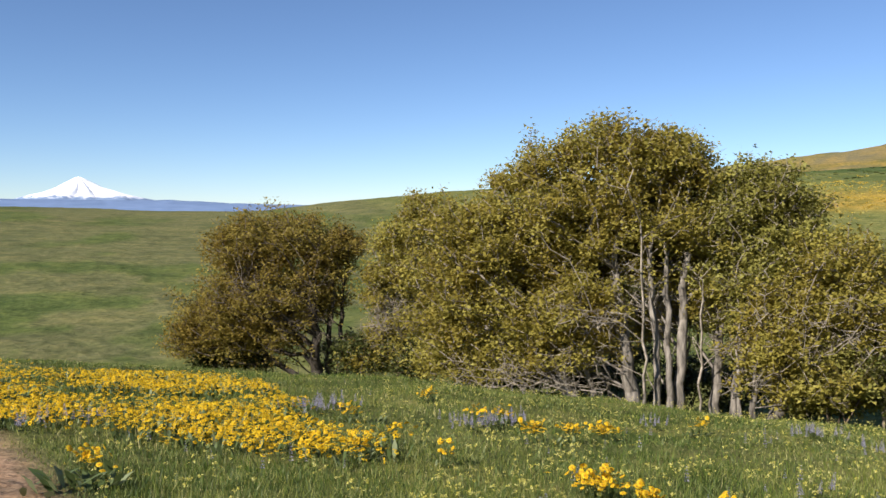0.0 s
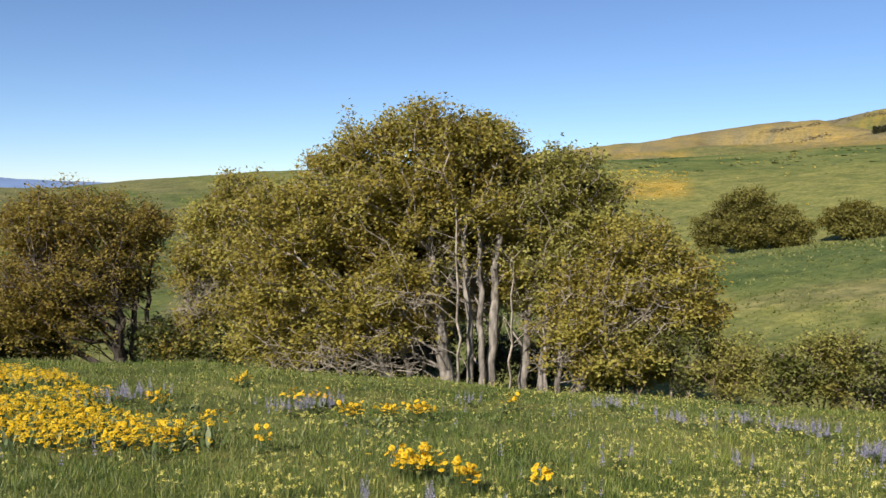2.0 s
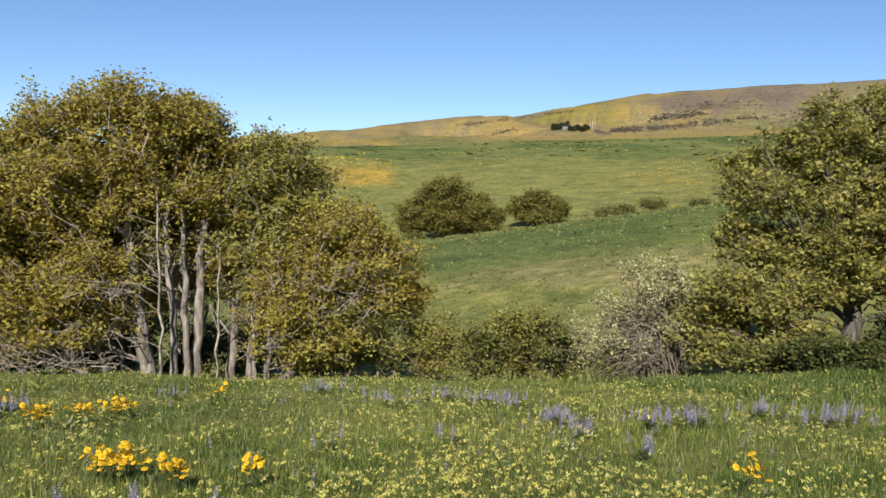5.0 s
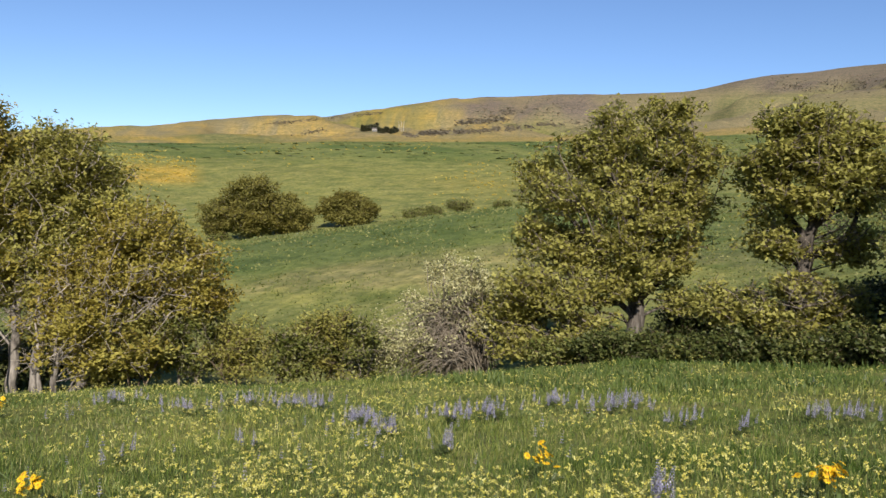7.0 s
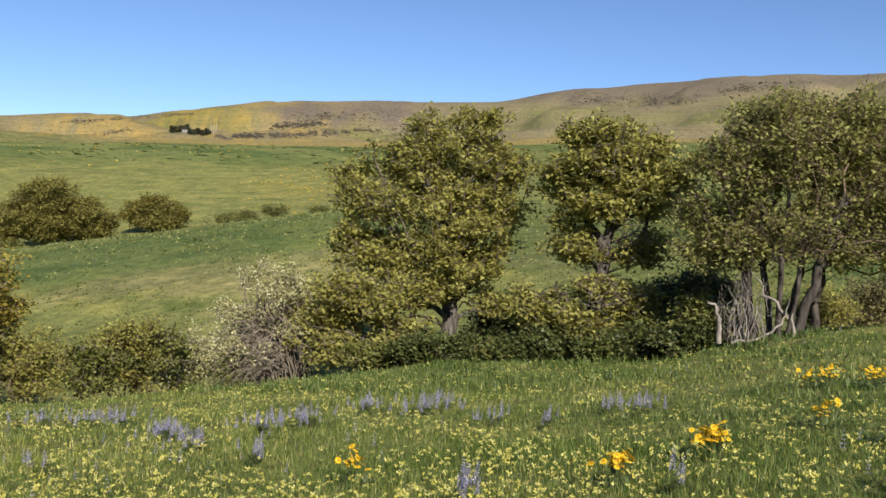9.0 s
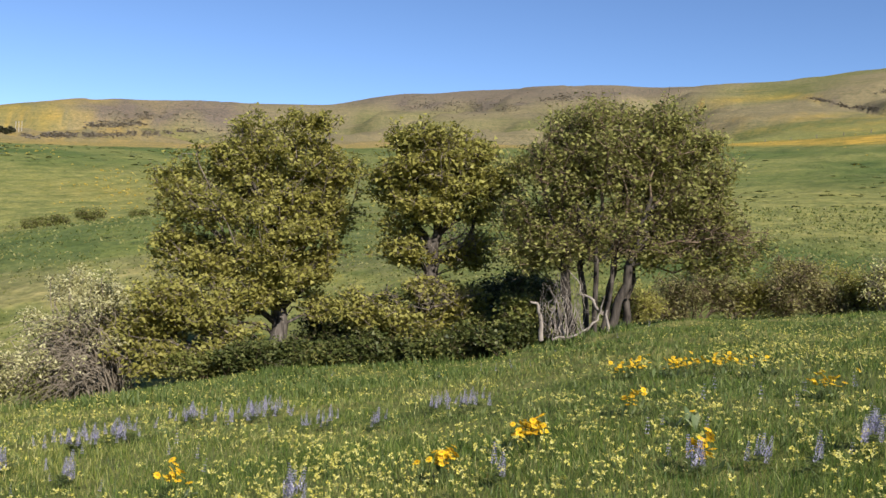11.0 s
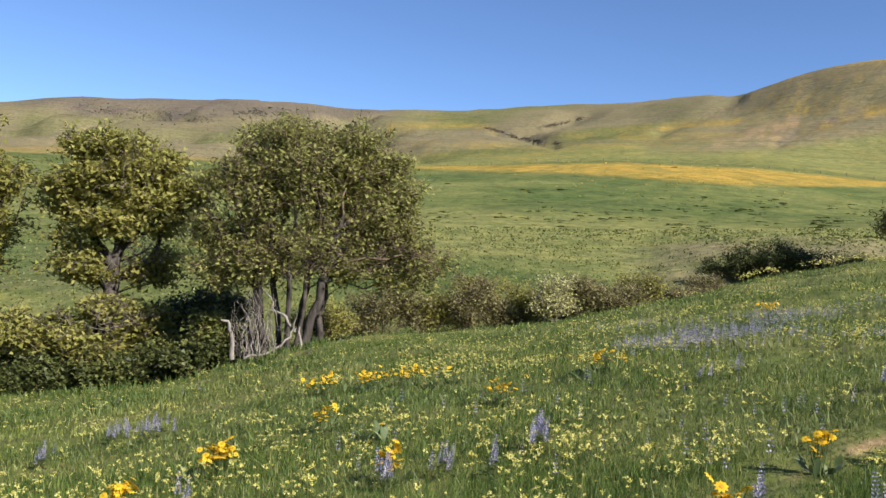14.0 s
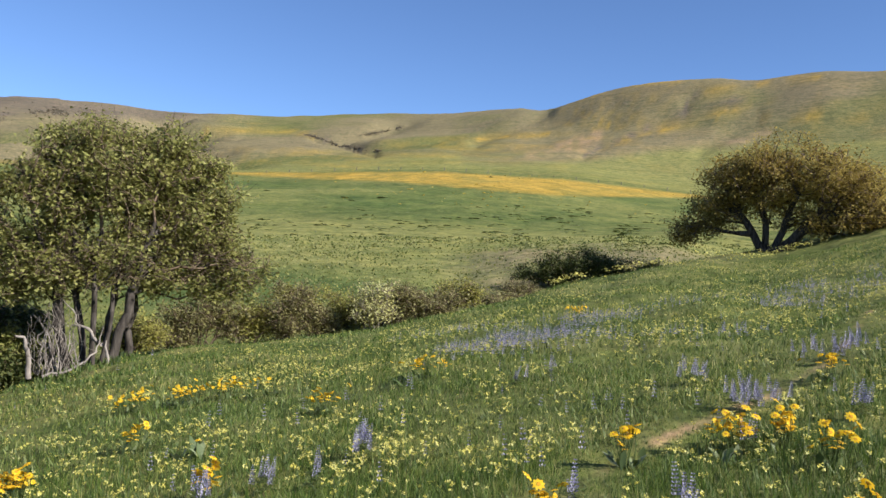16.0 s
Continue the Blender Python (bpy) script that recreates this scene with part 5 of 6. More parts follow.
def dead_branches():
    """Bleached dead stems and a leaning snag at the foot of the many-stemmed oak."""
    yaw, r = -78.6, 20.3
    bx, by = at(yaw, r)
    bz = float(ground(bx, by))
    a = radians(yaw)
    across, away = np.array([math.cos(a), math.sin(a), 0]), np.array([-math.sin(a), math.cos(a), 0])
    root = tagged(new("dead_branches"), "bleached dead stems leaning round the oak's foot", "deadwood")
    root.location = (bx, by, bz)
    g = np.random.default_rng(401)

    def limb(points, thick, name, label=""):
        pts = np.array([across * u + away * d + np.array([0, 0, h]) for u, d, h in points])
        fine = [pts[0]]
        for p, q in zip(pts[:-1], pts[1:]):
            for f in (0.34, 0.67, 1.0):
                fine.append(p + (q - p) * f + g.normal(size=3) * 0.03)
        fine = np.array(fine)
        w = np.linspace(thick, thick * 0.35, len(fine))
        v, f = bent_tube(fine, w, 6)
        part_of(name, mesh_of(name, v, f, DEADWOOD, True), root, label)

    limb([(-0.72, 0, -0.1), (-0.74, 0, 0.5), (-0.83, 0, 0.78), (-1.02, 0, 0.82)], 0.065, "snag", "broken pale snag")
    limb([(-0.44, -0.5, 0.0), (0.08, -0.45, 0.15), (0.5, -0.35, 0.42), (0.71, -0.3, 0.71), (0.70, -0.25, 1.1)], 0.032, "branch", "bleached fallen branch")
    limb([(1.0, -0.45, -0.12), (0.86, -0.4, 0.42), (0.72, -0.3, 0.75)], 0.05, "branch")
    limb([(0.71, -0.3, 0.68), (0.54, -0.1, 0.87), (0.35, 0.0, 1.02), (0.1, 0.1, 1.06)], 0.055, "branch")
    limb([(0.26, 0.0, 1.0), (0.06, 0.05, 1.42), (-0.26, 0.1, 1.78)], 0.02, "branch")
    for k in range(46):
        u, side = g.uniform(-0.62, 0.35), g.choice((-1, 1))
        bow = g.uniform(0.05, 0.3) * side
        top = g.uniform(0.6, 1.6)
        limb([(u, g.uniform(-0.2, 0.4), -0.05), (u + bow * 0.7, g.normal(0.1, 0.12), top * 0.35), (u + bow, g.normal(0.1, 0.15), top * 0.7), (u + bow * 0.4 + g.normal(0, 0.2), g.normal(0.1, 0.2), top)], g.uniform(0.006, 0.017), "stem")


dead_branches()


# ---- far away: farmhouse, pines, brush on the hills ----
def sight(yaw, high, near=300.0, far=1600.0):
    """Where a line of sight at that angle first meets the land."""
    r = np.geomspace(near, far, 1500)
    x, y = -np.sin(np.radians(yaw)) * r, np.cos(np.radians(yaw)) * r
    z = ground(x, y)
    hit = np.nonzero(np.degrees(np.arctan2(z - EYE, r)) >= high)[0]
    k = hit[0] if len(hit) else len(r) - 1
    return x[k], y[k], z[k]


def farmstead():
    x, y, z = sight(-40.5, 4.25)
    home = tagged(new("farmhouse"), "small pale farmhouse with a dark roof among pines", "house")
    home.location = (x, y, z - 0.3)
    home.rotation_euler = (0, 0, radians(-40))
    home.scale = (0.5, 0.5, 0.5)
    white = solid_material("pale_siding", (0.30, 0.28, 0.25), (0.40, 0.38, 0.34), 0.5)
    dark = solid_material("roof_shingle", (0.10, 0.09, 0.09), (0.16, 0.14, 0.13), 0.5)
    glass = solid_material("dark_window", (0.03, 0.035, 0.04), (0.05, 0.055, 0.06), 0.5, 0.2)
    box = lambda a, b: (np.array([[i, j, k] for k in (a[2], b[2]) for j in (a[1], b[1]) for i in (a[0], b[0])], float), np.array([[0, 2, 3, 1], [4, 5, 7, 6], [0, 1, 5, 4], [2, 6, 7, 3], [0, 4, 6, 2], [1, 3, 7, 5]]))
    part_of("wall", mesh_of("wall", *box((-6, -4, 0), (6, 4, 4)), white), home)
    v = np.array([[-6.6, -4.6, 3.9], [6.6, -4.6, 3.9], [6.6, 4.6, 3.9], [-6.6, 4.6, 3.9], [-6.6, 0, 6.6], [6.6, 0, 6.6]], float)
    part_of("roof", mesh_of("roof", v, [[0, 1, 5, 4], [2, 3, 4, 5], [0, 3, 2, 1], [0, 4, 4, 3], [1, 2, 2, 5]][:3], dark), home)
    for u in (-4, -1, 2.5):
        part_of("window", mesh_of("window", *box((u, -4.08, 1.2), (u + 1.4, -4.02, 2.8)), glass), home)
    for k in range(13):
        yaw = -39.6 - k * 0.19 + rng.uniform(-0.05, 0.05)
        rr = math.hypot(x, y) + (6 if k in (3, 4, 5) else -8)
        high = rng.uniform(5.2, 7.6) * rr / 900
        tree("pine_tree", "dark pine in the row by the farmhouse", yaw, rr + rng.uniform(0, 10), [(0, 0, 0, high * 0.6)], [(0, 0, high * f, high * 0.16 * (1.25 - f), high * 0.18) for f in (0.3, 0.55, 0.8)], 420 + k, PINE, 40, 20, 0.9, 0.6, 2, tip=0.05, sink=0.5, group="pines by the farmhouse")


PINE = plant_material("pine_needles", [(0.0, (0.040, 0.045, 0.022)), (1.0, (0.085, 0.085, 0.042))], 0.15)
SAGE = plant_material("hill_brush", [(0.0, (0.105, 0.09, 0.06)), (0.5, (0.15, 0.128, 0.088)), (1.0, (0.19, 0.16, 0.105))], 0.2)
TUFT = plant_material("tussock", [(0.0, (0.07, 0.10, 0.024)), (0.6, (0.11, 0.135, 0.036)), (1.0, (0.17, 0.18, 0.055))], 0.3)
GOLD_TUFT = plant_material("golden_tussock", [(0.0, (0.36, 0.25, 0.03)), (0.6, (0.50, 0.36, 0.04)), (1.0, (0.56, 0.48, 0.14))], 0.2)
farmstead()


def field_fence():
    """Weathered posts along the upper edge of the golden field."""
    root = tagged(new("fence"), "weathered fence posts above the golden field", "fence")
    wood = solid_material("weathered_post", (0.10, 0.09, 0.075), (0.20, 0.18, 0.15), 6.0)
    v, f = tubes(np.array([[0, 0, -0.2], [0, 0, 1.3]]), np.array([[0, 0, 1.3], [0, 0, 1.36]]), np.array([0.12, 0.11]), np.array([0.11, 0.04]), 6)
    post = mesh_of("post", v, f, wood, True)
    for k in range(20):
        yaw = -90 - k * 1.5
        r = 300 - 18 * max(0, k - 8) / 12
        x, y = at(yaw, r)
        ob = part_of("post", post, root)
        ob.location = (x, y, float(ground(x, y)))
        ob.rotation_euler = (rng.normal(0, 0.05), rng.normal(0, 0.05), 0)


field_fence()


def far_poles():
    """Tall pale poles beside the farmhouse."""
    pale = solid_material("pale_pole", (0.42, 0.40, 0.37), (0.55, 0.53, 0.49), 0.5)
    x, y, z = sight(-42.2, 4.3)
    r = math.hypot(x, y)
    v, f = tubes(np.array([[0, 0, -0.5], [0, 0, r * 0.008]]), np.array([[0, 0, r * 0.008], [0, 0, r * 0.0115]]), np.array([0.15, 0.13]), np.array([0.13, 0.09]), 6)
    pole = mesh_of("utility_pole", v, f, pale, True)
    for k in range(3):
        px, py = at(-42.05 - 0.16 * k, r + 2 * k)
        ob = tagged(new("utility_pole", pole), "tall pale pole beside the farmhouse", "pole", "poles by the farmhouse")
        ob.location = (px, py, float(ground(px, py)))


far_poles()


def clump_mesh(n, seed, flat=0.7, size=0.55):
    """One rounded tuft of n leaf-like pieces, about 1 across."""
    g = np.random.default_rng(seed)
    d = g.normal(size=(n, 3))
    d /= np.linalg.norm(d, axis=1, keepdims=True)
    d[:, 2] = np.abs(d[:, 2]) * flat
    v, f = leaf_cloud(d * 0.32 * g.uniform(0.5, 1, (n, 1)), 1, 0.05, size, seed, 0.5, 0.8)
    return v, f


def hill_brush():
    spots, sizes = [], []

    def put(yaw0, high0, yaw1, high1, n, wide, size):
        for _ in range(n * 11):
            f = rng.uniform()
            yaw, high = yaw0 + (yaw1 - yaw0) * f + rng.normal(0, 0.2), high0 + (high1 - high0) * f + rng.normal(0, 1) * wide * (0.6 + 1.4 * rng.uniform() ** 2)
            if float(fbm(yaw * 2.3, high * 5.0, 57, 3)) < 0.36 + 0.22 * rng.uniform():
                continue
            x, y, z = sight(yaw, high, 380)
            r = math.hypot(x, y)
            if 390 < r < 1500:
                spots.append((x, y, z))
                sizes.append(size * (0.07 + 0.17 * rng.uniform() ** 2.5) * r / 900)

    put(-42.6, 4.12, -46.3, 4.5, 70, 0.05, 19)
    put(-46.0, 5.0, -49.2, 5.45, 40, 0.07, 17)
    put(-42.8, 4.1, -46, 4.45, 90, 0.06, 10)
    put(-46, 4.45, -52.5, 5.2, 190, 0.09, 10)
    put(-46.5, 5.2, -50, 5.9, 60, 0.22, 8)
    put(-47.0, 5.8, -54.5, 6.4, 90, 0.25, 8)
    put(-33, 4.3, -41, 5.55, 110, 0.06, 7)
    put(-35, 3.7, -37, 4.2, 26, 0.05, 7)
    put(-52, 5.1, -58, 5.6, 60, 0.1, 9)
    put(-66, 7.8, -74.5, 8.0, 170, 0.22, 8)
    put(-75.5, 8.5, -79, 8.9, 50, 0.12, 12)
    put(-92.6, 8.75, -94.6, 8.15, 60, 0.04, 9)
    put(-94.6, 8.15, -97.4, 7.95, 90, 0.05, 9)
    put(-96.2, 8.9, -99.2, 9.7, 60, 0.04, 7)
    put(-118.6, 12.2, -118.3, 11.3, 10, 0.06, 5)
    put(-115.9, 10.1, -113.5, 9.3, 8, 0.1, 5)
    n = len(spots)
    v, f = scatter(*clump_mesh(8, 5, 0.8, 0.66), np.array(spots), rng.uniform(0, 6.28, n), np.array(sizes))
    tagged(new("hillside_brush", mesh_of("hillside_brush", v, f, SAGE)), "dark leafless brush on the far hillsides", "brush", kind="stuff")


hill_brush()


def tussocks():
    n = 22000
    yaw = rng.uniform(-134, 34, n)
    r = np.exp(rng.uniform(math.log(42), math.log(330), n))
    x, y = -np.sin(np.radians(yaw)) * r, np.cos(np.radians(yaw)) * r
    z = ground(x, y)
    el = np.degrees(np.arctan2(z - EYE, r))
    want = 0.004 + 0.95 * band(el, np.interp(yaw, (-120, -95, -50, -20), (1.6, 2.0, 2.4, 1.6)), np.interp(yaw, (-120, -95, -50, -20), (4.6, 4.6, 4.4, 2.6)), 0.8)
    lip = band(yaw, -64, -12, 5) * band(el, np.interp(yaw, (-62, -23), (3.4, 1.75)), np.interp(yaw, (-62, -23), (4.6, 2.6)), 0.4)
    want = 0.5 * lip * (fbm(yaw * 0.9, el * 3.0, 79, 3) > 0.45) + want * np.clip(fbm(yaw * 0.55, el * 2.6, 77, 4) * 9 - 4.5, 0.0, 0.85) * (yaw < 2)
    keep = rng.uniform(0, 1, n) < want
    x, y, z, r, yaw, el = x[keep], y[keep], z[keep], r[keep], yaw[keep], el[keep]
    k = len(x)
    tv, tf = clump_mesh(11, 6, 0.35, 0.38)
    tv[:, 2] *= 0.38
    tv[:, :2] *= 1.5
    v, f = scatter(tv, tf, np.stack([x, y, z], -1), rng.uniform(0, 6.28, k), (0.4 + 1.3 * rng.uniform(0, 1, k) ** 2) * np.clip(r / 140, 0.4, 1.2))
    tagged(new("tussock_plants", mesh_of("tussock_plants", v, f, TUFT)), "dark green leafy tussocks dotting the slopes", "plants", kind="stuff")
    # golden flower tufts on the slopes
    pieces = []
    for yaw0, yaw1, r0, r1, count in ((-28.8, -23.8, 130, 230, 700), (-53, -44, 95, 190, 260), (-45, -30, 110, 300, 160), (-92, -84, 120, 170, 90), (-121, -86, 150, 300, 160), (-111, -95, 120, 180, 60)):
        yw = rng.uniform(yaw0, yaw1, count)
        rr = rng.uniform(r0, r1, count)
        xx, yy = -np.sin(np.radians(yw)) * rr, np.cos(np.radians(yw)) * rr
        ok = fbm(xx * 0.04 + 7, yy * 0.04, 91, 3) > 0.44
        pieces.append(np.stack([xx, yy, ground(xx, yy) + 0.1], -1)[ok])
    p = np.concatenate(pieces)
    v, f = scatter(*clump_mesh(7, 8, 0.5, 0.4), p, rng.uniform(0, 6.28, len(p)), rng.uniform(0.25, 0.6, len(p)) * np.clip(np.hypot(p[:, 0], p[:, 1]) / 140, 0.5, 1.6))
    tagged(new("golden_flower_tufts", mesh_of("golden_flower_tufts", v, f, GOLD_TUFT)), "golden flower tufts scattered over the slopes", "flowers", kind="stuff")


tussocks()

# ---- meadow flowers ----
def flower_head(petals=9, length=0.045):
    """A sunflower-like head facing up: kite petals round a domed disc. Petal faces first."""
    v, f = [], []
    for k in range(petals):
        a = 2 * math.pi * k / petals
        c, s = math.cos(a), math.sin(a)
        for rad, side, h in ((0.010, 0.0, 0.004), (length * 0.6, 0.0125, 0.004), (length, 0.0, -0.006), (length * 0.6, -0.0125, 0.004)):
            v.append((c * rad - s * side, s * rad + c * side, h))
        f.append([4 * k, 4 * k + 1, 4 * k + 2, 4 * k + 3])
    n = len(v)
    for k in range(6):
        a = 2 * math.pi * k / 6
        v.append((0.014 * math.cos(a), 0.014 * math.sin(a), 0.005))
    v.append((0, 0, 0.013))
    for k in range(0, 6, 2):
        f.append([n + k, n + k + 1, n + (k + 2) % 6, n + 6])
    return np.array(v, float), np.array(f), petals


HEAD_V, HEAD_F, HEAD_P = flower_head()


def stalked_flower(high, tilt, seed):
    """A bloom on its stalk, foot at the origin."""
    g = np.random.default_rng(seed)
    c, s = math.cos(tilt), math.sin(tilt)
    head = HEAD_V @ np.array([[1, 0, 0], [0, c, s], [0, -s, c]]) + np.array([0, 0.02, high])
    p = np.array([[0, 0, -0.02], [g.normal(0, 0.012), 0.004, high * 0.5], [0, 0.02, high - 0.004]])
    v, f = tubes(p[:-1], p[1:], np.array([0.005, 0.004]), np.array([0.004, 0.003]), 3)
    me = mesh_of("flower", np.concatenate([head, v]), np.concatenate([HEAD_F, f + len(head)]), PETAL)
    me.materials.append(DISC)
    me.materials.append(HERB)
    me.polygons.foreach_set("material_index", np.array([0] * HEAD_P + [1] * (len(HEAD_F) - HEAD_P) + [2] * len(f), np.int32))
    return me


FLOWERS = [stalked_flower(h, t, 490 + k) for k, (h, t) in enumerate(((0.30, 0.3), (0.36, 0.7), (0.40, 0.5), (0.33, 1.0), (0.27, 0.1), (0.38, 0.9)))]


def arrow_leaf():
    """A long folded leaf on its stalk, rising from the origin along y."""
    v = [(0, 0, 0), (0.035, 0.10, 0.10), (0, 0.10, 0.085), (-0.035, 0.10, 0.10), (0.04, 0.17, 0.19), (0, 0.17, 0.175), (-0.04, 0.17, 0.19), (0, 0.27, 0.25)]
    return np.array(v, float), np.array([[0, 1, 2, 0], [0, 2, 3, 0], [2, 1, 4, 5], [3, 2, 5, 6], [5, 4, 7, 5], [6, 5, 7, 6]])


def leaf_rosette(n, seed):
    g = np.random.default_rng(seed)
    v, f = arrow_leaf()
    f = np.array([[2, 1, 4, 5], [3, 2, 5, 6], [5, 4, 7, 6], [0, 1, 2, 3]])
    return scatter(v, f, g.normal(size=(n, 3)) * np.array([0.05, 0.05, 0]), g.uniform(0, 6.28, n), g.uniform(0.3, 0.6, n), g.uniform(-0.2, 0.5, n))


ROSETTES = [mesh_of("leaf_rosette", *leaf_rosette(14, 500 + k), SILVER_LEAF) for k in range(3)]


def balsamroot(yaw, r, heads, spread, label, group, leaves=0.95):
    x, y = at(yaw, r)
    z = float(ground(x, y))
    root = tagged(new("balsamroot"), label, "wildflower", group)
    root.location = (x, y, z)
    n = max(1, min(3, int(spread * 8)))
    for k in range(n):
        u, w = (rng.normal(0, spread * 0.55), rng.normal(0, spread * 0.55)) if k else (0, 0)
        ro = part_of("leaf_rosette", ROSETTES[k % 3], root)
        ro.location = (u, w, float(ground(x + u, y + w)) - z)
        ro.rotation_euler = (0, 0, rng.uniform(0, 6.28))
        ro.scale = (leaves, leaves, leaves * 0.65)
    for k in range(int(heads * 5.0)):
        u, w = rng.normal(0, spread * 0.27), rng.normal(0, spread * 0.27)
        fl = part_of("flower", FLOWERS[k % len(FLOWERS)], root)
        fl.location = (u, w, float(ground(x + u, y + w)) - z)
        fl.rotation_euler = (rng.normal(0, 0.12), rng.normal(0, 0.12), rng.uniform(0, 6.28))
        s = rng.uniform(0.54, 0.78)
        fl.scale = (s, s, s * rng.uniform(0.72, 1.02))


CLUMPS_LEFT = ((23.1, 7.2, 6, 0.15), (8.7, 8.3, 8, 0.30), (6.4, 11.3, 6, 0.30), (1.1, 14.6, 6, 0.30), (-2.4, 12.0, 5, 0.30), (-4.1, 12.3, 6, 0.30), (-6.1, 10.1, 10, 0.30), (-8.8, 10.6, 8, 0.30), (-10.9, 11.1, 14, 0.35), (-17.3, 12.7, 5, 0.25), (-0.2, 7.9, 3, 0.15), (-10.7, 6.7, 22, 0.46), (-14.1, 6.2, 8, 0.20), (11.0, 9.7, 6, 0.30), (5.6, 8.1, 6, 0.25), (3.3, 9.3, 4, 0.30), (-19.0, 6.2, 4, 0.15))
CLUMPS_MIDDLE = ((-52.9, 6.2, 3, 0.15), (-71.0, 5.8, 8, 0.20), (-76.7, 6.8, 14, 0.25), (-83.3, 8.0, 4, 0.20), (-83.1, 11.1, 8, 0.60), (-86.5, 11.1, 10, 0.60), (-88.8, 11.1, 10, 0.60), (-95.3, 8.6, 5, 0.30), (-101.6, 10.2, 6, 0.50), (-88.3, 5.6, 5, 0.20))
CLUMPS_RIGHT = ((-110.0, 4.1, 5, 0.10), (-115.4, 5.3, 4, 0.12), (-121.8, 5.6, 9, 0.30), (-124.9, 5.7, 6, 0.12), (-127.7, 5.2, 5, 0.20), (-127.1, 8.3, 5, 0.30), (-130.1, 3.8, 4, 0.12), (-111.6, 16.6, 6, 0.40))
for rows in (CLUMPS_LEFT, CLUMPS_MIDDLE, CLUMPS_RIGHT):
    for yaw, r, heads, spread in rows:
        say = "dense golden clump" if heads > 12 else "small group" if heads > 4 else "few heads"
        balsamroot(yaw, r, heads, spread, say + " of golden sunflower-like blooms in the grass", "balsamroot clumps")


balsamroot(22.6, 6.8, 1, 0.26, "large-leaved plant with a few golden blooms by the path", "balsamroot clumps", 1.7)
balsamroot(-86.9, 7.1, 0.3, 0.13, "pale arrow-leaved plant with one bloom in the grass", "balsamroot clumps", 1.3)


def golden_field():
    """The field of blooms that spreads along the path."""
    hv, hf, hp = flower_head(6, 0.042)
    hv[:, :2] *= np.where(np.arange(len(hv)) % 2, 1.25, 1.0)[:, None]
    n = 30000
    yaw = rng.uniform(3, 42, n)
    r = rng.uniform(7.4, 24, n)
    x, y = -np.sin(np.radians(yaw)) * r, np.cos(np.radians(yaw)) * r
    low = np.interp(yaw, (3, 9, 12, 15, 18, 23, 28, 42), (7.8, 7.8, 8.0, 8.3, 8.9, 9.9, 10.1, 9.8))
    high = np.interp(yaw, (3, 7, 11, 12.5, 20, 28, 42), (9.0, 10.5, 14.0, 17.0, 20, 22, 23))
    patch = fbm(x * 0.55, y * 0.55, 111, 3)
    keep = (r > low + rng.normal(0, 0.35, n)) & (r < high) & (patch > 0.40 + 0.10 * rng.uniform(-1, 1, n) + np.interp(yaw, (3, 8, 11.5, 14, 20, 30), (0.24, 0.16, 0.03, -0.05, 0.0, 0.05)))
    x, y = x[keep], y[keep]
    k = len(x)
    p = np.stack([x, y, ground(x, y) + rng.uniform(0.10, 0.26, k)], -1)
    v, f = scatter(hv, hf[:hp], p, rng.uniform(0, 6.28, k), rng.uniform(0.45, 0.8, k), rng.normal(0.3, 0.55, k))
    tagged(new("golden_flower_field", mesh_of("golden_flower_field", v, f, PETAL)), "dense field of golden sunflower-like blooms", "flowers", kind="stuff")
    m = k // 18
    p = np.stack([x[:m], y[:m], ground(x[:m], y[:m])], -1)
    lv, lf = leaf_rosette(8, 520)
    v, f = scatter(lv, lf, p, rng.uniform(0, 6.28, m), rng.uniform(0.7, 1.2, m))
    tagged(new("rosette_leaves", mesh_of("rosette_leaves", v, f, SILVER_LEAF)), "grey-green arrow-shaped leaves beneath the blooms", "leaves", kind="stuff")
    # thin strip of blooms along the far edge of the meadow
    n = 1500
    yaw = rng.uniform(-127, -106, n)
    r = np.interp(yaw, (-127, -124, -117, -112, -106), (38, 34, 30, 28, 25)) + rng.normal(0, 1.2, n)
    x, y = -np.sin(np.radians(yaw)) * r, np.cos(np.radians(yaw)) * r
    ok = fbm(x * 0.4, y * 0.4, 121, 2) > 0.45
    p = np.stack([x, y, ground(x, y) + rng.uniform(0.2, 0.36, n)], -1)[ok]
    k = len(p)
    v, f = scatter(HEAD_V, HEAD_F[:HEAD_P], p, rng.uniform(0, 6.28, k), rng.uniform(0.55, 1.0, k), rng.normal(0.3, 0.5, k))
    tagged(new("golden_flower_strip", mesh_of("golden_flower_strip", v, f, UMBEL)), "strip of yellow blooms along the meadow's edge", "flowers", kind="stuff")


golden_field()


def lupine_spike(whorls, petals, seed):
    g = np.random.default_rng(seed)
    v, f = [], []
    for k in range(whorls):
        t = k / (whorls - 1)
        h, rad, size = 0.14 + 0.17 * t, 0.019 * (1 - 0.75 * t) + 0.003, 0.020 * (1 - 0.55 * t)
        for q in range(petals):
            a = 2 * math.pi * (q + 0.5 * (k % 2)) / petals + g.normal(0, 0.15)
            c, s = math.cos(a), math.sin(a)
            b = len(v)
            for out, side, up in ((0.3, 0, -0.2), (1.0, 0.45, 0.25), (1.1, 0, 0.75), (1.0, -0.45, 0.25)):
                v.append((c * (rad * 0.4 + out * size) - s * side * size, s * (rad * 0.4 + out * size) + c * side * size, h + up * size))
            f.append([b, b + 1, b + 2, b + 3])
    return np.array(v, float), np.array(f)


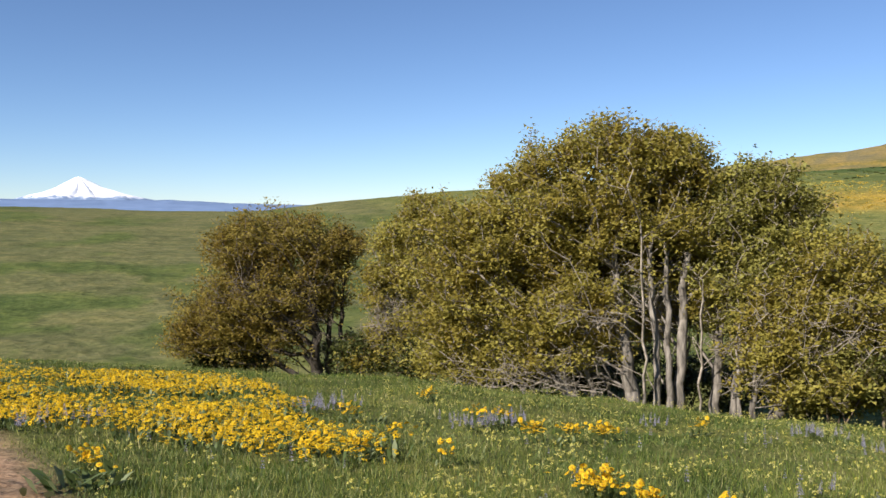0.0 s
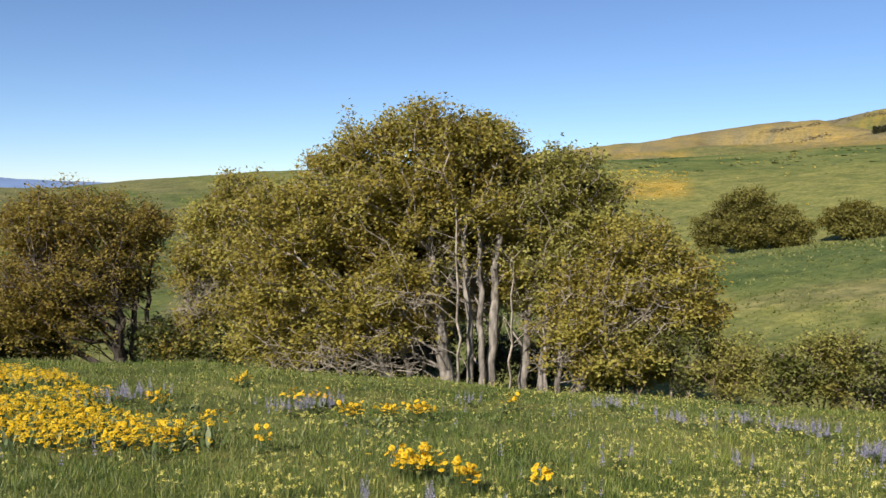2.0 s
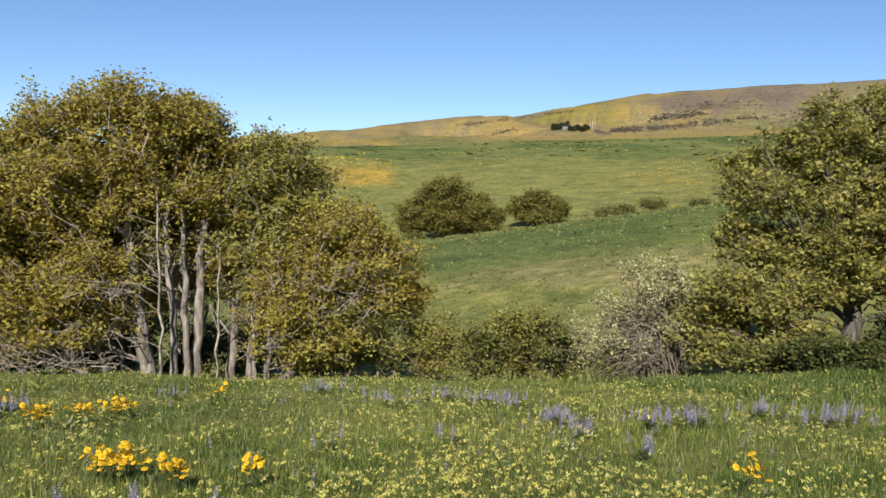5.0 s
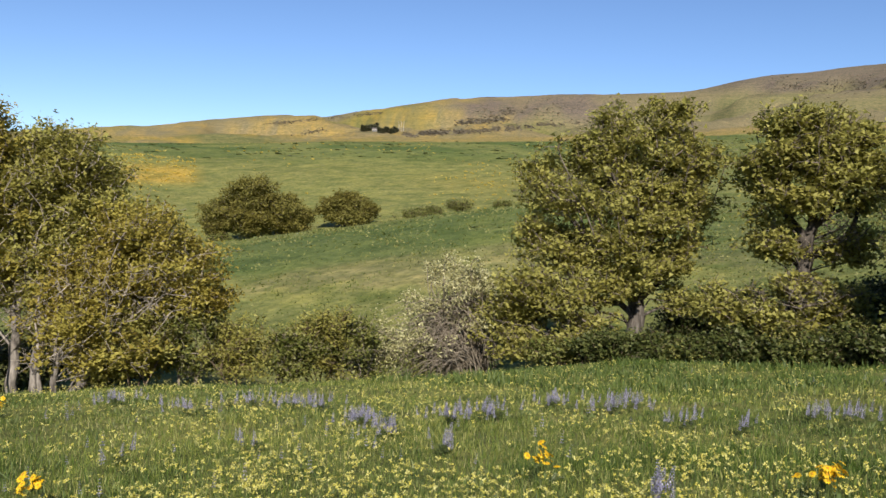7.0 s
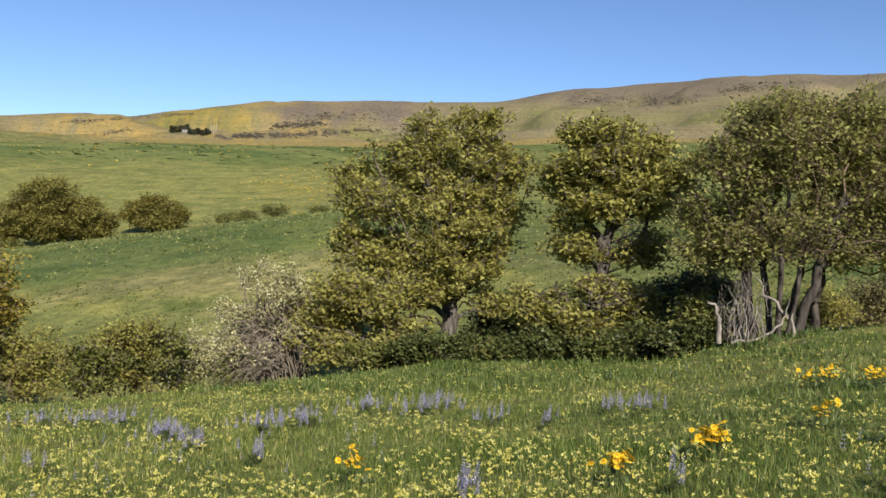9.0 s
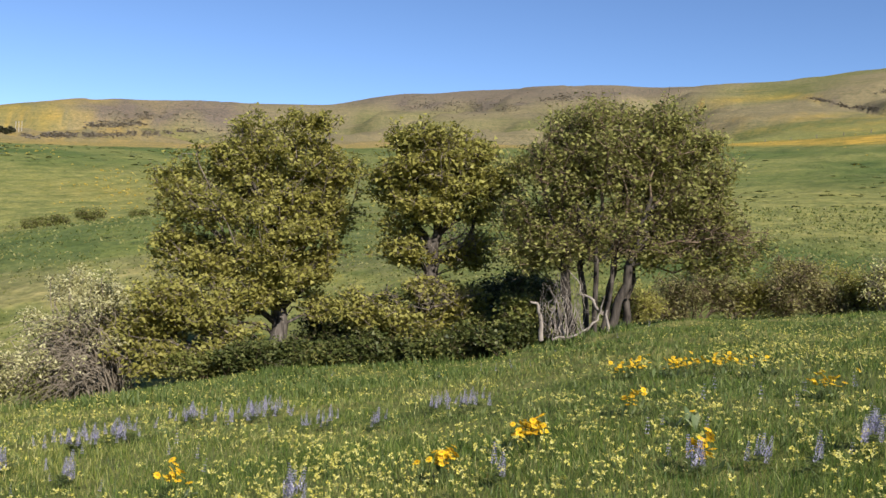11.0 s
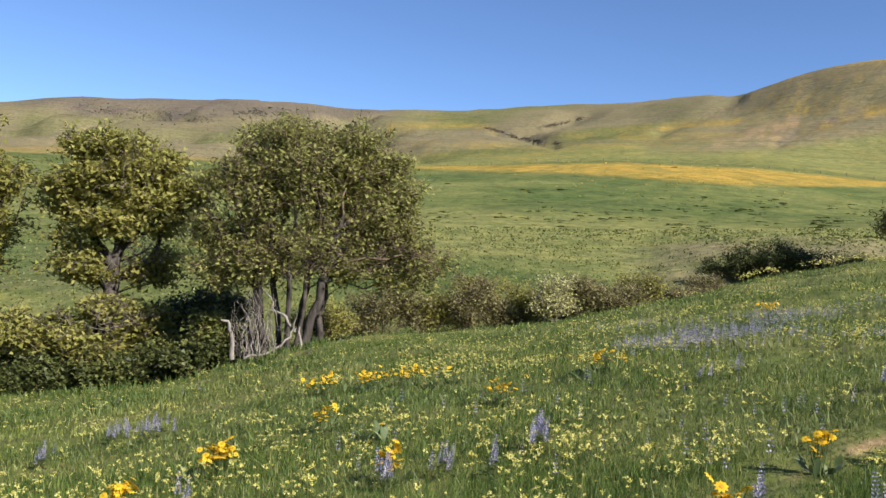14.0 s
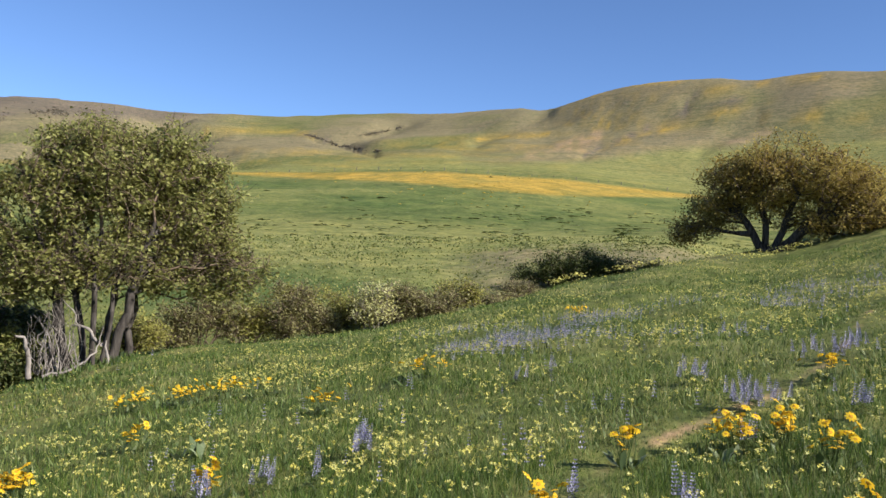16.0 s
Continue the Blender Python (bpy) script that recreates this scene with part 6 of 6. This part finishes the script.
def lupine_leaves(seed, n=16):
    g = np.random.default_rng(seed)
    v, f = [], []
    for k in range(n):
        cx, cy, cz = g.normal(0, 0.05), g.normal(0, 0.05), g.uniform(0.05, 0.17)
        for q in range(6):
            a = 2 * math.pi * q / 6 + k
            c, s = math.cos(a), math.sin(a)
            b = len(v)
            for out, side, up in ((0, 0, 0), (0.025, 0.007, 0.008), (0.045, 0, 0.004), (0.025, -0.007, 0.008)):
                v.append((cx + c * out - s * side, cy + s * out + c * side, cz + up))
            f.append([b, b + 1, b + 2, b + 3])
    return np.array(v, float), np.array(f)


SPIKES = [mesh_of("flower_spike", *lupine_spike(9, 6, 600 + k), LUPINE) for k in range(3)]
LUPINE_FOLIAGE = [mesh_of("foliage", *lupine_leaves(610 + k, 24), HERB) for k in range(2)]


def lupine(yaw, r, spikes, spread, label):
    x, y = at(yaw, r)
    z = float(ground(x, y))
    root = tagged(new("lupine"), label, "wildflower", "lupine clumps")
    root.location = (x, y, z)
    for k in range(max(1, spikes // 4)):
        u, w = (rng.normal(0, spread * 0.6), rng.normal(0, spread * 0.6)) if k else (0, 0)
        fo = part_of("foliage", LUPINE_FOLIAGE[k % 2], root)
        fo.location = (u, w, float(ground(x + u, y + w)) - z)
        fo.rotation_euler = (0, 0, rng.uniform(0, 6.28))
        fo.scale = (0.75, 0.75, 0.75)
    for k in range(int(spikes * 1.8)):
        u, w = (rng.normal(0, spread * 0.5), rng.normal(0, spread * 0.5)) if k else (0, 0)
        sp = part_of("flower_spike", SPIKES[k % 3], root)
        sp.location = (u, w, float(ground(x + u, y + w)) - z + rng.uniform(-0.02, 0.06))
        sp.rotation_euler = (rng.normal(0, 0.14), rng.normal(0, 0.14), rng.uniform(0, 6.28))
        s = rng.uniform(0.55, 0.9)
        sp.scale = (s, s, s)


LUPINES_LEFT = ((8.7, 12.2, 16, 0.50), (7.5, 12.5, 8, 0.40), (-1.8, 11.1, 12, 0.40), (-3.7, 11.7, 8, 0.30), (-5.3, 12.2, 8, 0.30), (-24.1, 13.6, 10, 0.40), (-24.4, 7.9, 2, 0.10), (26.0, 10.0, 5, 0.40), (23.1, 10.8, 6, 0.40), (-14.4, 13.1, 6, 0.30), (-28.5, 11.9, 10, 0.40), (-16.3, 5.1, 2, 0.10), (-11.5, 5.3, 2, 0.10), (-7.2, 5.4, 2, 0.10))
LUPINES_MIDDLE = ((-32.9, 12.8, 8, 0.40), (-35.6, 12.1, 12, 0.40), (-37.5, 11.5, 8, 0.30), (-40.2, 9.5, 16, 0.30), (-41.9, 8.5, 8, 0.20), (-46.5, 9.3, 12, 0.30), (-49.0, 9.7, 12, 0.30), (-53.7, 10.8, 10, 0.30), (-57.5, 10.3, 18, 0.40), (-62.3, 9.1, 7, 0.20), (-66.0, 8.8, 4, 0.20), (-69.9, 9.8, 8, 0.40), (-71.9, 9.3, 6, 0.30), (-33.2, 8.0, 3, 0.20), (-60.6, 5.3, 5, 0.10), (-46.0, 7.4, 4, 0.20), (-74.9, 5.5, 2, 0.08))
LUPINES_RIGHT = ((-98.1, 6.3, 7, 0.15), (-91.9, 5.7, 3, 0.10), (-88.0, 5.4, 3, 0.10), (-95.0, 5.6, 2, 0.08), (-119.2, 8.3, 5, 0.20), (-123.0, 6.9, 14, 0.35), (-122.8, 5.6, 2, 0.06), (-108.0, 8.6, 2, 0.10), (-110.2, 9.0, 2, 0.10), (-112.4, 4.4, 2, 0.06), (-119.8, 4.2, 3, 0.08), (-129.2, 6.6, 3, 0.10), (-128.0, 9.5, 16, 0.50))
for rows in (LUPINES_LEFT, LUPINES_MIDDLE, LUPINES_RIGHT):
    for yaw, r, spikes, spread in rows:
        lupine(yaw, r, spikes, spread, "violet-blue lupine " + ("drift of many spikes" if spikes > 9 else "with several flower spikes" if spikes > 4 else "with a few flower spikes") + " in the grass")


def lupine_band():
    n = 2600
    yaw = rng.uniform(-133, -99, n)
    mid = np.interp(yaw, (-133, -129, -122, -114, -108, -100), (25, 21.5, 14.6, 14.6, 13.4, 14.6))
    r = mid + rng.normal(0, 1.0, n) * np.interp(yaw, (-133, -118, -100), (2.6, 1.6, 0.8))
    x, y = -np.sin(np.radians(yaw)) * r, np.cos(np.radians(yaw)) * r
    keep = fbm(x * 0.5, y * 0.5, 131, 3) > 0.47
    m = 500
    yw, rr = rng.uniform(-134, 32, m), np.exp(rng.uniform(math.log(5), math.log(19), m))
    xx, yy = -np.sin(np.radians(yw)) * rr, np.cos(np.radians(yw)) * rr
    ok = fbm(xx * 0.35, yy * 0.35, 141, 2) > 0.55
    x, y = np.append(x[keep], xx[ok]), np.append(y[keep], yy[ok])
    k = len(x)
    p = np.stack([x, y, ground(x, y)], -1)
    v, f = scatter(*lupine_spike(5, 5, 620), p, rng.uniform(0, 6.28, k), rng.uniform(0.45, 0.8, k), rng.normal(0, 0.15, k))
    tagged(new("lupine_drift", mesh_of("lupine_drift", v, f, LUPINE)), "drift of pale violet lupine spikes across the slope", "flowers", kind="stuff")


lupine_band()


def umbel_flowers():
    """Flat pale yellow flower heads dotted through the grass."""
    g = np.random.default_rng(700)
    n = 10
    v, f = [], []
    for k in range(n):
        a, far = g.uniform(0, 6.28), 0.034 * math.sqrt(g.uniform(0, 1))
        cx, cy, cz = far * math.cos(a), far * math.sin(a), g.normal(0, 0.006)
        b = len(v)
        s = g.uniform(0.006, 0.0105)
        t = g.uniform(0, 1.5)
        for q in range(3):
            v.append((cx + 1.25 * s * math.cos(t + q * 2.094), cy + 1.25 * s * math.sin(t + q * 2.094), cz + g.normal(0, 0.004)))
        f.append([b, b + 1, b + 2])
    v, f = np.array(v), np.array(f)
    N = 38000
    yaw = rng.uniform(-136, 34, N)
    r = np.exp(rng.uniform(math.log(2.8), math.log(22), N))
    x, y = -np.sin(np.radians(yaw)) * r, np.cos(np.radians(yaw)) * r
    want = np.interp(yaw, (-136, -115, -95, -60, -30, -10, 0, 12, 34), (0.45, 0.52, 0.62, 0.8, 0.95, 0.8, 0.55, 0.3, 0.15))
    want = want * np.clip(fbm(x * 0.8, y * 0.8, 151, 3) * 2.6 - 0.7, 0.1, 1) * (path_gap(x, y) > 0.3)
    keep = rng.uniform(0, 1, N) < want * 0.32
    x, y = x[keep], y[keep]
    # paler flecks farther up the slope
    far_n = 3800
    yw, rr = rng.uniform(-136, -88, far_n), rng.uniform(11, 31, far_n)
    xx, yy = -np.sin(np.radians(yw)) * rr, np.cos(np.radians(yw)) * rr
    ok = (rr < round_table(CREST_R, 1, yw)) & (fbm(xx * 0.5, yy * 0.5, 153, 3) + rng.uniform(-0.12, 0.12, far_n) > 0.47)
    x, y = np.append(x, xx[ok]), np.append(y, yy[ok])
    # several heads to a plant
    x, y = np.repeat(x, 3), np.repeat(y, 3)
    k = len(x)
    x, y = x + rng.normal(0, 0.045, k), y + rng.normal(0, 0.045, k)
    p = np.stack([x, y, ground(x, y) + rng.uniform(0.08, 0.19, k)], -1)
    v, f = scatter(v, f, p, rng.uniform(0, 6.28, k), rng.uniform(0.5, 1.0, k), rng.normal(0, 0.4, k))
    tagged(new("umbel_flowers", mesh_of("umbel_flowers", v, f, UMBEL)), "flat pale yellow flower heads through the grass", "flowers", kind="stuff")


umbel_flowers()


# ---- grass and herbs ----
def grass(name, n, r0, r1, power, low, high, wide, seed, label, material, tilt=0.6, mask=None, span=(-138, 36)):
    g = np.random.default_rng(seed)
    u = g.uniform(0, 1, n)
    e = 1 - power
    r = (r0**e + u * (r1**e - r0**e)) ** (1 / e)
    yaw = g.uniform(*span, n)
    x, y = -np.sin(np.radians(yaw)) * r, np.cos(np.radians(yaw)) * r
    gap = path_gap(x, y)
    keep = (gap > np.where(x < 0, 0.32, 0.0) + 0.12 * g.uniform(0, 1, n)) | (g.uniform(0, 1, n) < 0.05)
    keep &= r < round_table(CREST_R, 1, yaw) + 7
    if mask is not None:
        keep &= mask(x, y, yaw, r, g.uniform(0, 1, n))
    x, y, r = x[keep], y[keep], r[keep]
    k = len(x)
    tall = fbm(x * 0.45, y * 0.45, seed, 3)
    tuft = fbm(x * 3.1, y * 3.1, seed + 1, 2)
    h = (low + (high - low) * np.clip(tall * 1.8 - 0.4, 0, 1)) * (0.55 + 0.9 * tuft) * g.uniform(0.55, 1.25, k) * np.where(x < 1.5, np.clip(path_gap(x, y) * 1.1, 0.25, 1), np.clip(path_gap(x, y) * 2.5, 0.4, 1))
    w = wide * np.clip(r / 4, 0.75, 6) ** 0.8 * g.uniform(0.6, 1.3, k)
    base = np.stack([x, y, ground(x, y) - 0.01], -1)
    a = g.uniform(0, 6.28, k)
    side = np.stack([np.cos(a), np.sin(a), np.zeros(k)], -1)
    b = a + 1.57 + g.normal(0, 0.5, k)
    bend = np.stack([np.cos(b), np.sin(b), np.zeros(k)], -1) * (h * np.abs(g.normal(0, tilt, k)))[:, None]
    up = np.stack([np.zeros(k), np.zeros(k), h], -1)
    v = np.stack([base - side * w[:, None] * 0.5, base + side * w[:, None] * 0.5, base + up + bend], 1).reshape(-1, 3)
    f = np.arange(k * 3).reshape(k, 3)
    tagged(new(name, mesh_of(name, v, f, material)), label, "grass", kind="stuff")


grass("meadow_grass", 430000, 2.6, 34, 0.65, 0.035, 0.125, 0.0042, 801, "olive-green meadow grass with dry blades", GRASS, mask=lambda x, y, yaw, r, u: u < np.interp(yaw, (-110, -75, -45, 0, 15, 36), (0.2, 0.3, 0.75, 0.75, 0.45, 0.35)))
grass("fresh_meadow_grass", 430000, 2.6, 34, 0.65, 0.035, 0.135, 0.0042, 804, "fresh green meadow grass", FRESH_GRASS, mask=lambda x, y, yaw, r, u: u > np.interp(yaw, (-110, -75, -45, 0, 15, 36), (0.2, 0.3, 0.75, 0.75, 0.45, 0.35)))
grass("leafy_herbs", 60000, 3.0, 26, 0.5, 0.03, 0.09, 0.012, 802, "low broad-leaved meadow herbs", HERB, 0.8)
grass("lush_herbs", 60000, 11, 25, 0.0, 0.08, 0.25, 0.014, 803, "lush leafy herbs before the oaks", BRIGHT_HERB, 0.8, lambda x, y, yaw, r, u: (np.abs(yaw + 62) < 21) & (r > np.interp(yaw, (-83, -72, -58, -45), (15.5, 14, 13.5, 15))) & (fbm(x * 0.5, y * 0.5, 161, 2) > 0.42))


grass("fine_turf", 120000, 2.5, 9.5, 0.5, 0.035, 0.12, 0.0034, 808, "fine green turf between the flowers", FRESH_GRASS, mask=lambda x, y, yaw, r, u: u < np.interp(yaw, (-138, -90, -50, 36), (1.0, 1.0, 0.5, 0.35)))
grass("fine_dry_turf", 90000, 2.5, 9.5, 0.5, 0.035, 0.11, 0.0034, 809, "fine olive turf between the flowers", GRASS, mask=lambda x, y, yaw, r, u: u < np.interp(yaw, (-138, -90, -50, 36), (0.3, 0.35, 0.75, 0.9)))
grass("trailside_grass", 42000, 0.3, 14, 0.4, 0.03, 0.11, 0.007, 806, "olive-green grass round the viewpoint", GRASS, span=(36, 222))
grass("trodden_grass", 26000, 0.3, 2.7, 0.0, 0.03, 0.10, 0.006, 807, "short grass beside the path", FRESH_GRASS)


def bank_grass():
    """Coarser tufts that rough up the farther slopes."""
    g = np.random.default_rng(811)
    n = 120000
    yaw = g.uniform(-134, 33, n)
    r = np.exp(g.uniform(math.log(27), math.log(80), n))
    x, y = -np.sin(np.radians(yaw)) * r, np.cos(np.radians(yaw)) * r
    keep = (r > round_table(CREST_R, 1, yaw) + 3) & (yaw < 3) & (fbm(x * 0.25, y * 0.25, 171, 3) + g.uniform(-0.2, 0.2, n) > 0.42)
    x, y, r = x[keep], y[keep], r[keep]
    k = len(x)
    h = (0.06 + 0.16 * g.uniform(0, 1, k) ** 2) * np.clip(r / 70, 0.6, 1.1)
    w = g.uniform(0.06, 0.14, k) * np.clip(r / 60, 0.6, 1.2)
    a = g.uniform(0, 6.28, k)
    side = np.stack([np.cos(a), np.sin(a), np.zeros(k)], -1) * w[:, None]
    base = np.stack([x, y, ground(x, y) - 0.02], -1)
    tip = base + np.stack([g.normal(0, 0.5, k) * h, g.normal(0, 0.5, k) * h, h], -1)
    v = np.stack([base - side, base + side, tip], 1).reshape(-1, 3)
    tagged(new("bank_grass", mesh_of("bank_grass", v, np.arange(k * 3).reshape(k, 3), SLOPE_GRASS)), "rough tufted grass on the opposite slopes", "grass", kind="stuff")


bank_grass()
